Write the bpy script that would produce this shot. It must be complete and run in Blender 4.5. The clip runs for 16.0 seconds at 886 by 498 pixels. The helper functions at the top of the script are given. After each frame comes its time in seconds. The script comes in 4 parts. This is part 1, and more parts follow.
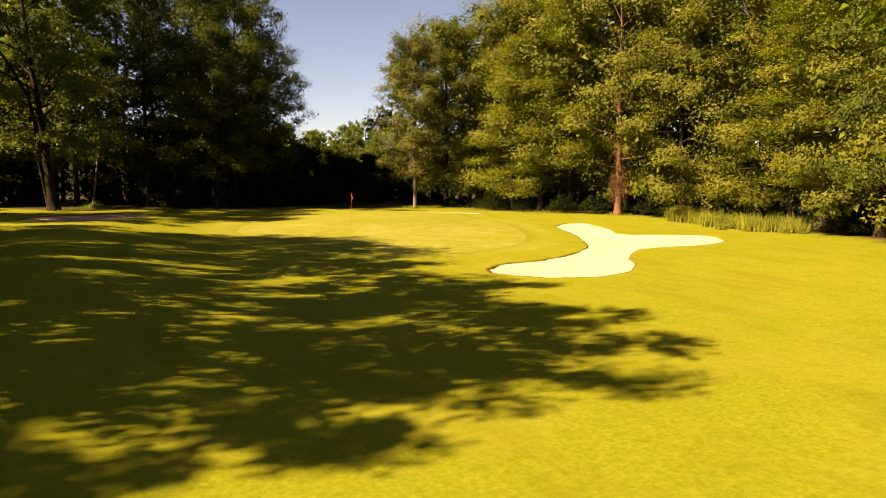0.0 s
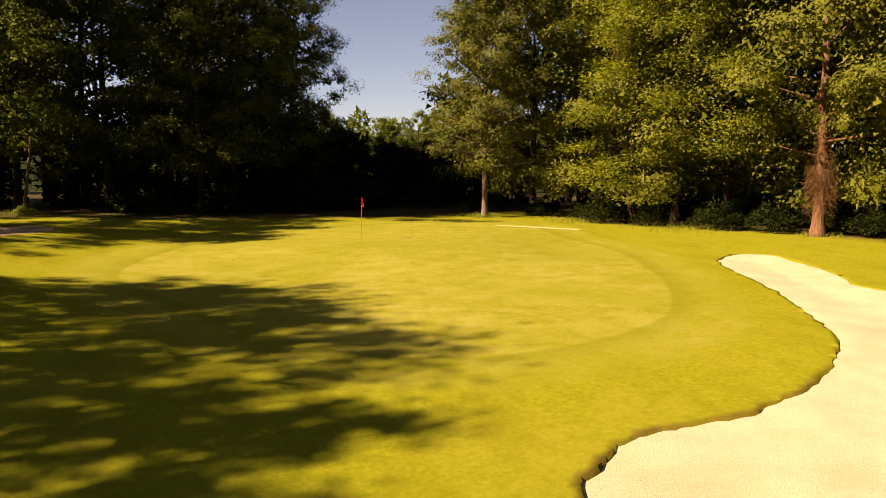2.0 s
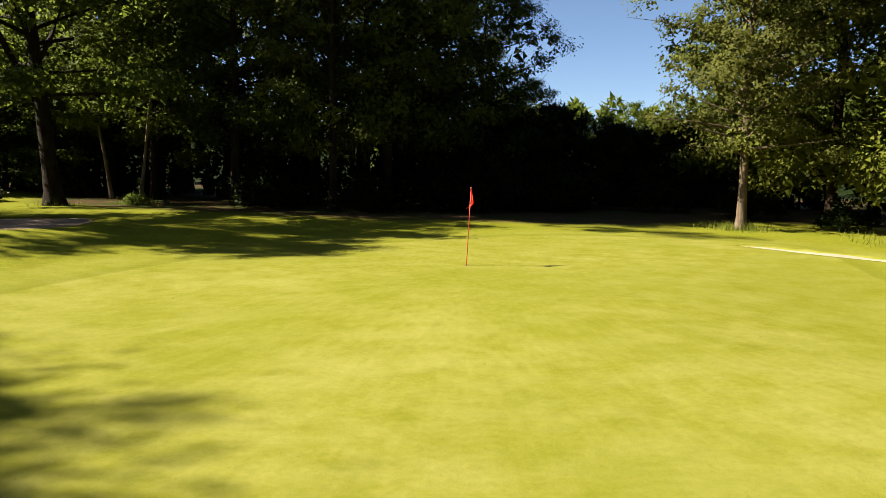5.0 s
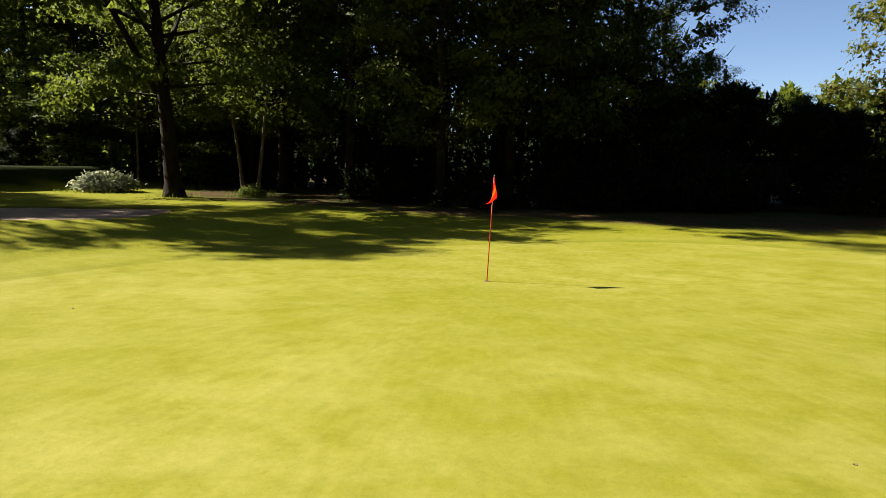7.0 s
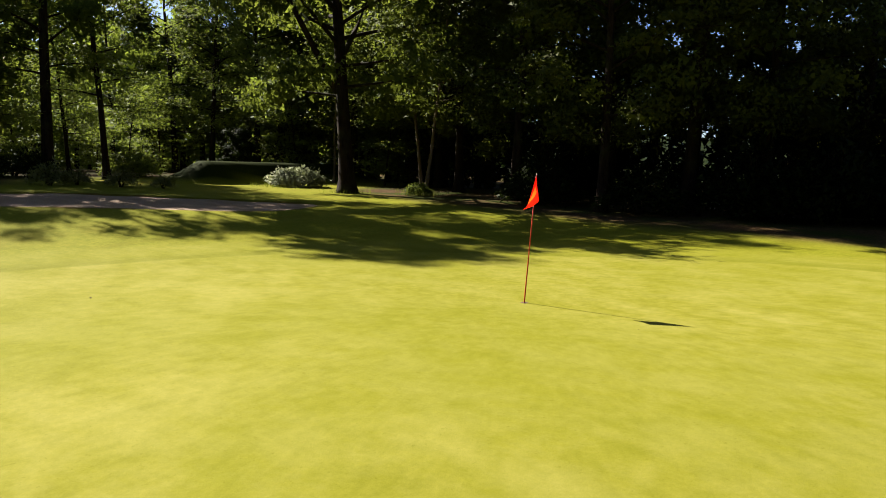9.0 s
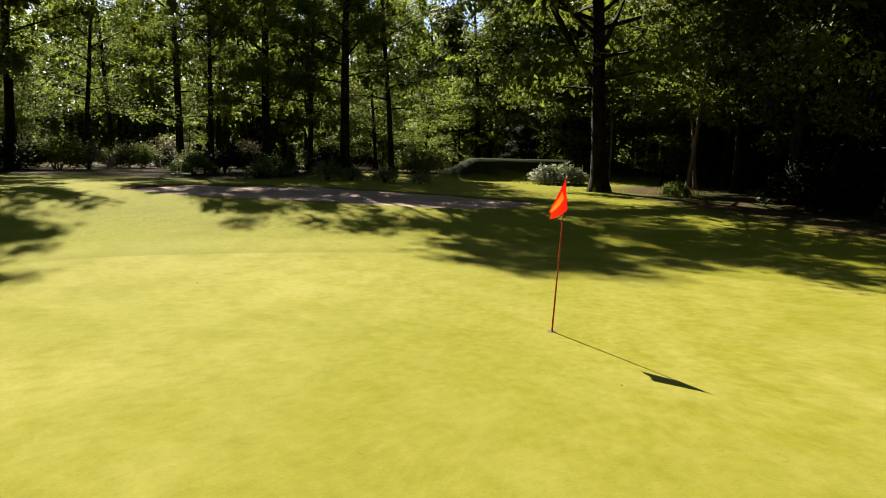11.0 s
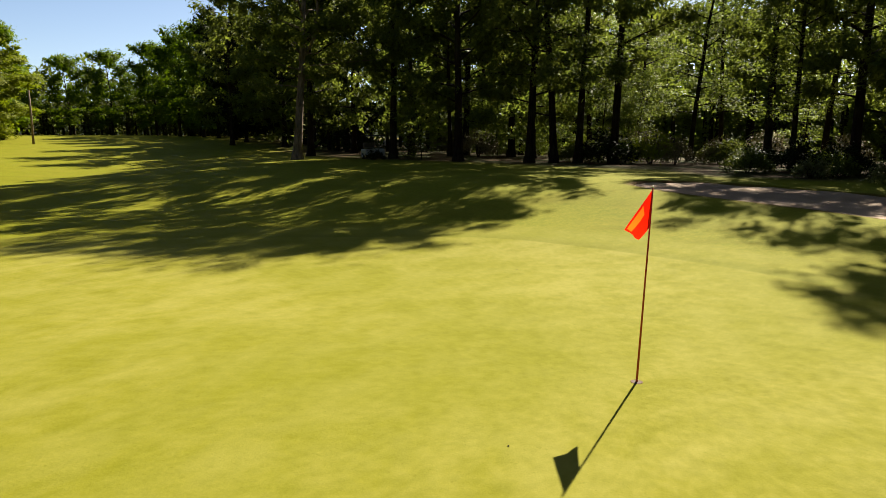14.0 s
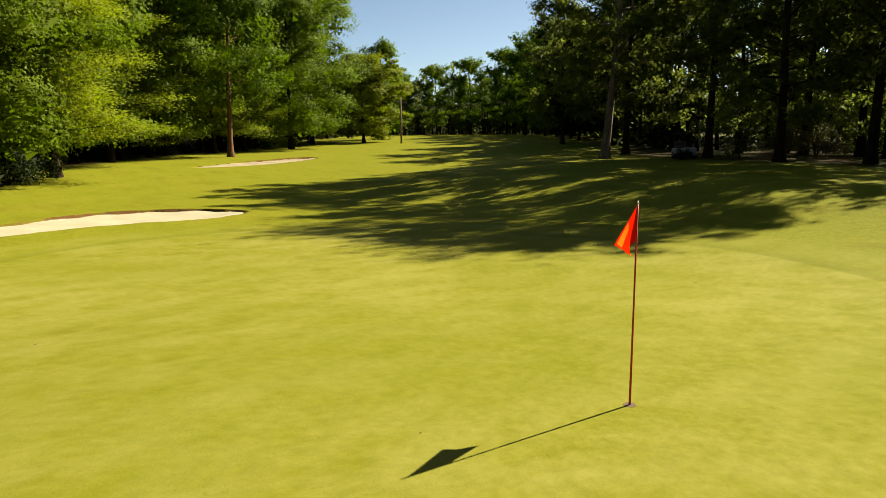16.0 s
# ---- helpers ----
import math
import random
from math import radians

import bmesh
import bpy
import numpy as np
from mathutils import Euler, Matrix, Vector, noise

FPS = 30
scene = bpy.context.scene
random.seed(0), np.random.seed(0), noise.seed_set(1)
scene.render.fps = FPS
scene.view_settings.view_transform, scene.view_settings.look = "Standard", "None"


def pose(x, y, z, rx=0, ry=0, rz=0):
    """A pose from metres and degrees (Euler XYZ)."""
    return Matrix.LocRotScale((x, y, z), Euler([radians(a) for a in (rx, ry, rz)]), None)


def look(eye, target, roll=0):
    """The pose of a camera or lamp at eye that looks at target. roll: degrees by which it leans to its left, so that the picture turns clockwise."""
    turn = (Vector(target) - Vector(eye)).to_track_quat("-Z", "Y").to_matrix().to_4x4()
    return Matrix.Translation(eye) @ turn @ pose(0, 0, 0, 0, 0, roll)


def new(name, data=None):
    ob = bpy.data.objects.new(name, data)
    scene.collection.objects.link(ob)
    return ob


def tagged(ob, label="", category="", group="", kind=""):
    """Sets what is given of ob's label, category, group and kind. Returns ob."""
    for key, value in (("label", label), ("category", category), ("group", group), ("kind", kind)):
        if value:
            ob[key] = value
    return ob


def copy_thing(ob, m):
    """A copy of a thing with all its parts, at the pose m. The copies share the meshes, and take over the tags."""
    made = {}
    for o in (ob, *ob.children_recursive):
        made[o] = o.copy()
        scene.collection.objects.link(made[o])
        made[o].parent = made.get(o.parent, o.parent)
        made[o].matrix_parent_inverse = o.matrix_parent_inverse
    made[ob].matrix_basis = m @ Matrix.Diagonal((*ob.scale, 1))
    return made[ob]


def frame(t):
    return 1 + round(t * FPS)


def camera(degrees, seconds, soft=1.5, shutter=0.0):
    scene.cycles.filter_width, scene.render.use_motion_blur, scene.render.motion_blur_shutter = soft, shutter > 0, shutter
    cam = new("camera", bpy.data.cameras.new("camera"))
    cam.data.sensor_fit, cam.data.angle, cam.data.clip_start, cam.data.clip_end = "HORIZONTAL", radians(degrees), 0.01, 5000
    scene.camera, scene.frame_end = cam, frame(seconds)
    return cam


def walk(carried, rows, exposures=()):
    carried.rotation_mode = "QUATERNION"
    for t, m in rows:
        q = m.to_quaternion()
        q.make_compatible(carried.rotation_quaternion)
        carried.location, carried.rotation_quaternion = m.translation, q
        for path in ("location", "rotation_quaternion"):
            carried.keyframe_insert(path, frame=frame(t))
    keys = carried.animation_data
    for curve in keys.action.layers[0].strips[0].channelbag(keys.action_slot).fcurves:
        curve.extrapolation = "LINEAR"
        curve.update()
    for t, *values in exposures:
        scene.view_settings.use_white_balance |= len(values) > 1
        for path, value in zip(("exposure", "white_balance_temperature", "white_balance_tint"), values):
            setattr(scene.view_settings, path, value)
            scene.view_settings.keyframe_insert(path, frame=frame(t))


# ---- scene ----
cam = camera(65.3, 16.0, 0.9)
PATH = [
    (0, (-22.628, -52.382, 3.742), (-21.605, -50.677, 3.525), 0.3),
    (0.5, (-18.739, -47.306, 3.639), (-17.768, -45.571, 3.419), 0.4),
    (1, (-15.164, -42.084, 3.552), (-14.256, -40.316, 3.331), 0.4),
    (1.5, (-11.91, -37.368, 3.535), (-11.07, -35.567, 3.313), 0.4),
    (2, (-9.191, -33.144, 3.497), (-8.437, -31.306, 3.268), 0.4),
    (2.5, (-7.094, -29.417, 3.402), (-6.442, -27.54, 3.176), 0.5),
    (3, (-5.443, -26.566, 3.191), (-4.91, -24.651, 2.963), 0.5),
    (3.5, (-4.223, -24.33, 3.012), (-3.805, -22.387, 2.783), 0.7),
    (4, (-3.095, -22.345, 2.843), (-2.816, -20.378, 2.612), 0.9),
    (6.5, (2.547, -14.534, 2.482), (2.116, -12.598, 2.23), 0.7),
    (7, (3.19, -13.489, 2.384), (2.609, -11.591, 2.133), 0.8),
    (7.5, (3.796, -12.698, 2.355), (3.076, -10.849, 2.105), 1.1),
    (8, (4.325, -11.704, 2.306), (3.463, -9.917, 2.056), 1.3),
    (10.5, (7.489, -6.843, 2.461), (5.831, -5.761, 2.176), 1.2),
    (11, (7.761, -5.356, 2.489), (5.972, -4.511, 2.197), 1.0),
    (11.5, (7.908, -3.906, 2.476), (6.006, -3.363, 2.177), 1.0),
    (12, (8.043, -2.766, 2.516), (6.08, -2.536, 2.209), 1.1),
    (12.5, (8.054, -1.673, 2.56), (6.081, -1.751, 2.245), 1.0),
    (13, (7.982, -0.543, 2.629), (6.047, -0.933, 2.306), 0.9),
    (13.5, (7.73, 0.442, 2.635), (5.867, -0.21, 2.308), 0.6),
    (14, (7.381, 1.483, 2.651), (5.636, 0.563, 2.321), 0.5),
    (14.5, (6.974, 2.561, 2.702), (5.395, 1.381, 2.367), 0.2),
    (15, (6.483, 3.47, 2.738), (5.08, 2.085, 2.401), -0.1),
    (15.5, (5.952, 4.178, 2.774), (4.722, 2.638, 2.435), -0.2),
    (16, (5.401, 4.635, 2.834), (4.313, 2.992, 2.494), -0.3),
]
EXPOSURES = [
    (0.0, 2.24, 9300, 24), (0.4, 2.38, 9300, 24), (1.0, 2.46, 9300, 24), (1.6, 2.40, 9300, 24), (2.0, 1.97, 9400, 26), (2.2, 1.97, 8600, 20), (2.45, 2.14, 6500, 10), (3.0, 2.21, 6300, 8), (4.0, 2.11, 6300, 8),
    (8.0, 2.02, 6300, 10), (11.0, 2.02, 6500, 10), (14.0, 1.87, 6760, 8), (16.0, 1.77, 7050, 3),
]
walk(cam, [(t, look(eye, target, roll)) for t, eye, target, roll in PATH], EXPOSURES)

# ---------------------------------------------------------------- world, sun
world = bpy.data.worlds.new("sky")
scene.world = world
world.use_nodes = True
wn = world.node_tree
sky = wn.nodes.new("ShaderNodeTexSky")
sky.sky_type = "NISHITA"
sky.sun_disc = False
sky.sun_elevation = radians(38)
sky.sun_rotation = radians(270)
sky.air_density, sky.dust_density, sky.ozone_density = 0.62, 0.6, 1.2
wn.links.new(sky.outputs[0], wn.nodes["Background"].inputs[0])
wn.nodes["Background"].inputs[1].default_value = 0.041

sun_data = bpy.data.lights.new("sun", "SUN")
sun_data.energy = 5.0
sun_data.angle = radians(0.5)
sun_data.color = (1.0, 0.93, 0.8)
sun = new("sun", sun_data)
sun.matrix_world = look((-78.8, 0, 61.6), (0, 0, 0))


# ---------------------------------------------------------------- node helpers
def material(name):
    m = bpy.data.materials.new(name)
    m.use_nodes = True
    return m, m.node_tree.nodes, m.node_tree.links, m.node_tree.nodes["Principled BSDF"]


def noise_node(n, l, scale, detail=4, rough=0.55, stretch=None):
    tc = n.new("ShaderNodeTexCoord")
    tex = n.new("ShaderNodeTexNoise")
    tex.inputs["Scale"].default_value = scale
    tex.inputs["Detail"].default_value = detail
    tex.inputs["Roughness"].default_value = rough
    if stretch:
        mp = n.new("ShaderNodeMapping")
        mp.inputs["Scale"].default_value = stretch
        l.new(tc.outputs["Object"], mp.inputs[0])
        l.new(mp.outputs[0], tex.inputs["Vector"])
    else:
        l.new(tc.outputs["Object"], tex.inputs["Vector"])
    return tex.outputs[0]


def ramp(n, l, src, stops):
    r = n.new("ShaderNodeValToRGB")
    e = r.color_ramp.elements
    while len(e) < len(stops):
        e.new(0.5)
    for el, (p, c) in zip(e, stops):
        el.position, el.color = p, (*c, 1)
    l.new(src, r.inputs[0])
    return r.outputs[0]


def mix(n, l, fac, a, b, mode="MIX"):
    m = n.new("ShaderNodeMix")
    m.data_type, m.blend_type = "RGBA", mode
    for v, k in ((fac, 0), (a, 6), (b, 7)):
        if isinstance(v, (int, float)):
            m.inputs[k].default_value = v
        elif isinstance(v, tuple):
            m.inputs[k].default_value = (*v, 1)
        else:
            l.new(v, m.inputs[k])
    return m.outputs[2]


def attr(n, name):
    a = n.new("ShaderNodeAttribute")
    a.attribute_name = name
    return a.outputs["Fac"]


def calc(n, l, op, a, b=0.0):
    m = n.new("ShaderNodeMath")
    m.operation = op
    m.use_clamp = True
    for i, v in enumerate((a, b)):
        if isinstance(v, (int, float)):
            m.inputs[i].default_value = v
        else:
            l.new(v, m.inputs[i])
    return m.outputs[0]


def bump(n, l, bsdf, src, strength, dist):
    b = n.new("ShaderNodeBump")
    b.inputs["Strength"].default_value = strength
    b.inputs["Distance"].default_value = dist
    l.new(src, b.inputs["Height"])
    l.new(b.outputs[0], bsdf.inputs["Normal"])


# ---------------------------------------------------------------- materials
def band(n, l, src, lo, hi, out_lo=0.0, out_hi=1.0):
    """A smooth step of a value from lo to hi."""
    m = n.new("ShaderNodeMapRange")
    m.interpolation_type = "SMOOTHSTEP"
    for i, v in enumerate((lo, hi, out_lo, out_hi)):
        m.inputs[i + 1].default_value = v
    l.new(src, m.inputs[0])
    return m.outputs[0]


def make_turf():
    m, n, l, b = material("turf")
    fine = noise_node(n, l, 9.0, 6, 0.7)
    blade = noise_node(n, l, 45.0, 3, 0.7)
    patch = noise_node(n, l, 0.35, 5, 0.6)
    streak = noise_node(n, l, 0.9, 5, 0.62, (0.7, 1.1, 1))
    dots = noise_node(n, l, 2.3, 3, 0.6)
    mottle = noise_node(n, l, 1.6, 8, 0.72)
    broad = noise_node(n, l, 0.16, 3, 0.5)
    rough = ramp(n, l, fine, [(0.3, (0.1027, 0.1087, 0.0068)), (0.52, (0.1392, 0.1392, 0.0101)), (0.75, (0.1783, 0.1670, 0.0192))])
    rough = mix(n, l, calc(n, l, "MULTIPLY", ramp(n, l, patch, [(0.44, (0, 0, 0)), (0.68, (1, 1, 1))]), 0.5), rough, (0.1653, 0.1462, 0.0159))
    rough = mix(n, l, calc(n, l, "MULTIPLY", ramp(n, l, dots, [(0.52, (0, 0, 0)), (0.70, (1, 1, 1))]), 0.3), rough, (0.0748, 0.0922, 0.0046))
    worn_lines = noise_node(n, l, 0.55, 4, 0.6, (1.5, 0.45, 1))
    rough = mix(n, l, calc(n, l, "MULTIPLY", ramp(n, l, worn_lines, [(0.5, (0, 0, 0)), (0.68, (1, 1, 1))]), 0.5), rough, (0.1061, 0.0974, 0.0068))
    green = ramp(n, l, mottle, [(0.28, (0.1201, 0.1166, 0.0091)), (0.5, (0.1549, 0.1462, 0.0169)), (0.72, (0.1870, 0.1723, 0.0317))])
    green = mix(n, l, calc(n, l, "MULTIPLY", ramp(n, l, streak, [(0.42, (0, 0, 0)), (0.66, (1, 1, 1))]), 0.65), green, (0.2053, 0.1879, 0.0430))
    green = mix(n, l, calc(n, l, "MULTIPLY", ramp(n, l, broad, [(0.4, (0, 0, 0)), (0.62, (1, 1, 1))]), 0.5), green, (0.1288, 0.1288, 0.0091))
    collar = mix(n, l, 0.62, mix(n, l, 0.3, rough, (0.1305, 0.1340, 0.0091)), green)
    reach = attr(n, "green_reach")
    col = mix(n, l, band(n, l, reach, -2.6, -1.5), rough, collar)
    col = mix(n, l, band(n, l, reach, -0.10, 0.14), col, green)
    # the longer grass at the foot of the collar, just outside the cut
    cut = calc(n, l, "MULTIPLY", band(n, l, reach, -0.95, -0.12), band(n, l, reach, -0.02, 0.12, 1.0, 0.0))
    col = mix(n, l, calc(n, l, "MULTIPLY", cut, 0.24), col, (0.0661, 0.0740, 0.0046))
    litter = ramp(n, l, fine, [(0.3, (0.0180, 0.0112, 0.0056)), (0.5, (0.0500, 0.0300, 0.0140)), (0.75, (0.1350, 0.0820, 0.0430))])
    litter = mix(n, l, ramp(n, l, patch, [(0.45, (0, 0, 0)), (0.6, (1, 1, 1))]), litter, (0.0261, 0.0331, 0.0061))
    col = mix(n, l, attr(n, "litter"), col, litter)
    # near-black ground: distant woodland, and the shade painted on the bank
    wood_and_shade = ramp(n, l, patch, [(0.3, (0.0052, 0.0087, 0.0026)), (0.7, (0.0157, 0.0226, 0.0052))])
    col = mix(n, l, attr(n, "woodland"), col, wood_and_shade)
    soil = ramp(n, l, fine, [(0.3, (0.0348, 0.0139, 0.0052)), (0.7, (0.1175, 0.0539, 0.0226))])
    worn = ramp(n, l, fine, [(0.34, (0.2, 0.2, 0.2)), (0.5, (1, 1, 1))])
    col = mix(n, l, calc(n, l, "MULTIPLY", attr(n, "lip"), worn), col, soil)
    col = mix(n, l, 0.1, col, ramp(n, l, blade, [(0.25, (0.15, 0.17, 0.12)), (0.75, (1.12, 1.1, 1.1))]), "MULTIPLY")
    tuft = noise_node(n, l, 6.5, 7, 0.72)
    col = mix(n, l, 0.30, col, ramp(n, l, tuft, [(0.3, (0.58, 0.64, 0.4)), (0.68, (1.2, 1.16, 1.3))]), "MULTIPLY")
    speck = noise_node(n, l, 14.0, 3, 0.6)
    col = mix(n, l, calc(n, l, "MULTIPLY", ramp(n, l, speck, [(0.64, (0, 0, 0)), (0.72, (1, 1, 1))]), 0.3), col, (0.0870, 0.0853, 0.0052))
    l.new(col, b.inputs["Base Color"])
    b.inputs["Roughness"].default_value = 0.85
    b.inputs["Specular IOR Level"].default_value = 0.02
    bump(n, l, b, mix(n, l, 0.7, blade, fine), 0.22, 0.03)
    return m


def make_sand(name, a, c, d):
    m, n, l, b = material(name)
    fine = noise_node(n, l, 30, 4, 0.7)
    big = noise_node(n, l, 0.8, 4, 0.6)
    col = ramp(n, l, big, [(0.3, a), (0.55, c), (0.8, d)])
    col = mix(n, l, 0.25, col, ramp(n, l, fine, [(0.3, (0.5, 0.5, 0.5)), (0.7, (1, 1, 1))]), "MULTIPLY")
    l.new(col, b.inputs["Base Color"])
    b.inputs["Roughness"].default_value = 0.95
    bump(n, l, b, mix(n, l, 0.5, fine, big), 0.5, 0.05)
    return m


def make_leaf(name, dark, light, glow, through_share=0.4):
    m, n, l, b = material(name)
    geo = n.new("ShaderNodeNewGeometry")
    info = n.new("ShaderNodeObjectInfo")
    col = mix(n, l, ramp(n, l, geo.outputs["Random Per Island"], [(0, (0.3, 0.3, 0.3)), (1, (0.8, 0.8, 0.8))]), dark, light)
    warm = mix(n, l, 0.6, col, (light[0] * 1.15, light[1] * 0.95, light[2] * 0.8))
    col = mix(n, l, info.outputs["Random"], col, warm)
    big = noise_node(n, l, 0.5, 3)
    col = mix(n, l, 0.6, col, ramp(n, l, big, [(0.36, (0.55, 0.62, 0.6)), (0.64, (1.3, 1.25, 1.0))]), "MULTIPLY")
    l.new(col, b.inputs["Base Color"])
    b.inputs["Roughness"].default_value = 0.6
    b.inputs["Specular IOR Level"].default_value = 0.04
    tr = n.new("ShaderNodeBsdfTranslucent")
    l.new(mix(n, l, geo.outputs["Random Per Island"], tuple(v * 0.5 for v in glow), tuple(v * 1.15 for v in glow)), tr.inputs[0])
    ms = n.new("ShaderNodeMixShader")
    ms.inputs[0].default_value = through_share
    l.new(b.outputs[0], ms.inputs[1])
    l.new(tr.outputs[0], ms.inputs[2])
    l.new(ms.outputs[0], n["Material Output"].inputs[0])
    return m


def make_bark(name, a, c):
    m, n, l, b = material(name)
    info = n.new("ShaderNodeObjectInfo")
    groove = noise_node(n, l, 7, 5, 0.65, (1, 1, 0.18))
    moss = noise_node(n, l, 1.1, 4)
    col = ramp(n, l, groove, [(0.35, a), (0.65, c)])
    col = mix(n, l, calc(n, l, "MULTIPLY", ramp(n, l, moss, [(0.5, (0, 0, 0)), (0.62, (1, 1, 1))]), 0.3), col, (0.05, 0.06, 0.02))
    col = mix(n, l, info.outputs["Random"], col, mix(n, l, 1.0, col, (0.7, 0.66, 0.6), "MULTIPLY"))
    l.new(col, b.inputs["Base Color"])
    b.inputs["Roughness"].default_value = 0.9
    b.inputs["Specular IOR Level"].default_value = 0.08
    bump(n, l, b, groove, 0.8, 0.05)
    return m


def make_plain(name, color, rough=0.5, metal=0.0, vary=0.12, scale=8):
    m, n, l, b = material(name)
    t = noise_node(n, l, scale, 3)
    l.new(mix(n, l, t, tuple(v * (1 - vary) for v in color), tuple(min(1, v * (1 + vary)) for v in color)), b.inputs["Base Color"])
    b.inputs["Roughness"].default_value = rough
    b.inputs["Metallic"].default_value = metal
    b.inputs["Specular IOR Level"].default_value = 0.5 if rough < 0.7 else 0.08
    return m


def make_cloth(name, color, glow):
    m, n, l, b = material(name)
    l.new(mix(n, l, noise_node(n, l, 6, 3), tuple(v * 0.85 for v in color), color), b.inputs["Base Color"])
    b.inputs["Roughness"].default_value = 0.6
    tr = n.new("ShaderNodeBsdfTranslucent")
    tr.inputs[0].default_value = (*glow, 1)
    ms = n.new("ShaderNodeMixShader")
    ms.inputs[0].default_value = 0.6
    l.new(b.outputs[0], ms.inputs[1])
    l.new(tr.outputs[0], ms.inputs[2])
    l.new(ms.outputs[0], n["Material Output"].inputs[0])
    return m


TURF = make_turf()
SAND = make_sand("pale_sand", (0.261, 0.222, 0.131), (0.304, 0.261, 0.161), (0.339, 0.296, 0.191))
SAND_TAN = make_sand("tan_sand", (0.190, 0.140, 0.072), (0.228, 0.174, 0.094), (0.262, 0.206, 0.118))
WASTE = make_sand("pinkish_sand", (0.186, 0.113, 0.064), (0.226, 0.143, 0.084), (0.262, 0.176, 0.108))
LEAF = make_leaf("oak_leaf", (0.0194, 0.0340, 0.0049), (0.0729, 0.0923, 0.0137), (0.225, 0.272, 0.034), 0.32)
# copy of the oak leaf, brighter and more translucent to look sunlit
LEAF_GLADE = make_leaf("sunlit_wood_leaf", (0.0235, 0.0376, 0.0047), (0.0744, 0.0979, 0.0125), (0.235, 0.295, 0.036), 0.42)
LEAF_OLIVE = make_leaf("field_maple_leaf", (0.0258, 0.0365, 0.0055), (0.1045, 0.1136, 0.0175), (0.1474, 0.1742, 0.0120), 0.22)
LEAF_GOLD = make_leaf("golden_hornbeam_leaf", (0.0311, 0.0433, 0.0050), (0.1071, 0.1220, 0.0122), (0.1473, 0.1800, 0.0091), 0.25)
# oak leaf toned apart for front-lit crowns: more contrast, less translucency
LEAF_EDGE = make_leaf("front_lit_leaf", (0.014, 0.030, 0.0016), (0.082, 0.122, 0.005), (0.16, 0.26, 0.006), 0.28)
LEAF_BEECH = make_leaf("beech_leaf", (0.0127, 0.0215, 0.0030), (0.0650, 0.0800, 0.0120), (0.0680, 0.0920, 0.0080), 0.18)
# near-black leaf: the deep shade inside the woods is put into its colour
LEAF_DARK = make_leaf("deep_shade_leaf", (0.0050, 0.0094, 0.0016), (0.0144, 0.0207, 0.0031), (0.0144, 0.0230, 0.0023), 0.25)
LEAF_LIME = make_leaf("hornbeam_leaf", (0.036, 0.054, 0.003), (0.13, 0.158, 0.006), (0.26, 0.33, 0.008), 0.34)
LEAF_GREY = make_leaf("alder_leaf", (0.0300, 0.0385, 0.0080), (0.0880, 0.0970, 0.0230), (0.0814, 0.0950, 0.0130), 0.3)
LEAF_PALE = make_leaf("variegated_leaf", (0.1559, 0.1754, 0.1072), (0.3216, 0.3313, 0.2339), (0.1436, 0.1627, 0.0718), 0.25)
LEAF_LIGHT = make_leaf("light_green_leaf", (0.0780, 0.0926, 0.0244), (0.1754, 0.1803, 0.0731), (0.1244, 0.1436, 0.0287), 0.3)
LEAF_BEIGE = make_leaf("dry_leaf", (0.0633, 0.0536, 0.0268), (0.1364, 0.1169, 0.0633), (0.0957, 0.0861, 0.0287), 0.25)
GRASS_TALL = make_leaf("tall_grass_blade", (0.0877, 0.1133, 0.0146), (0.1827, 0.1973, 0.0329), (0.1837, 0.2067, 0.0230), 0.35)
TWIG = make_leaf("dead_twig", (0.0611, 0.0305, 0.0127), (0.1273, 0.0662, 0.0280), (0.0431, 0.0216, 0.0072), 0.1)
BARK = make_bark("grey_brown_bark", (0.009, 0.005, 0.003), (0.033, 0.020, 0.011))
BARK_RUST = make_bark("rusty_bark", (0.045, 0.021, 0.010), (0.185, 0.095, 0.050))
BARK_PALE = make_bark("pale_brown_bark", (0.075, 0.055, 0.037), (0.215, 0.162, 0.113))
POLE_RED = make_plain("red_lacquered_pole", (0.38, 0.03, 0.012), 0.35)
RIM = make_plain("worn_cup_rim", (0.13, 0.075, 0.055), 0.95)
FLAG_RED = make_cloth("red_flag_cloth", (0.479, 0.004, 0.002), (0.539, 0.007, 0.002))
FLAG_ORANGE = make_cloth("orange_flag_print", (0.47, 0.075, 0.004), (0.50, 0.09, 0.006))
WHITE_PAINT = make_plain("white_paint", (0.78, 0.77, 0.74), 0.4)
# white plastic with the deep shade put into its grey
CART_PAINT = make_plain("shade_greyed_plastic", (0.26, 0.255, 0.24), 0.5, vary=0.2)
DARK_HOLE = make_plain("cup_lining_shade", (0.10, 0.07, 0.05), 0.8)
RUBBER = make_plain("black_rubber", (0.02, 0.02, 0.02), 0.8)
STEEL = make_plain("grey_steel", (0.4, 0.4, 0.42), 0.35, 0.8)
VINYL = make_plain("brown_vinyl", (0.06, 0.045, 0.03), 0.6)
WOOD_POST = make_plain("weathered_pole_wood", (0.17, 0.125, 0.085), 0.9)

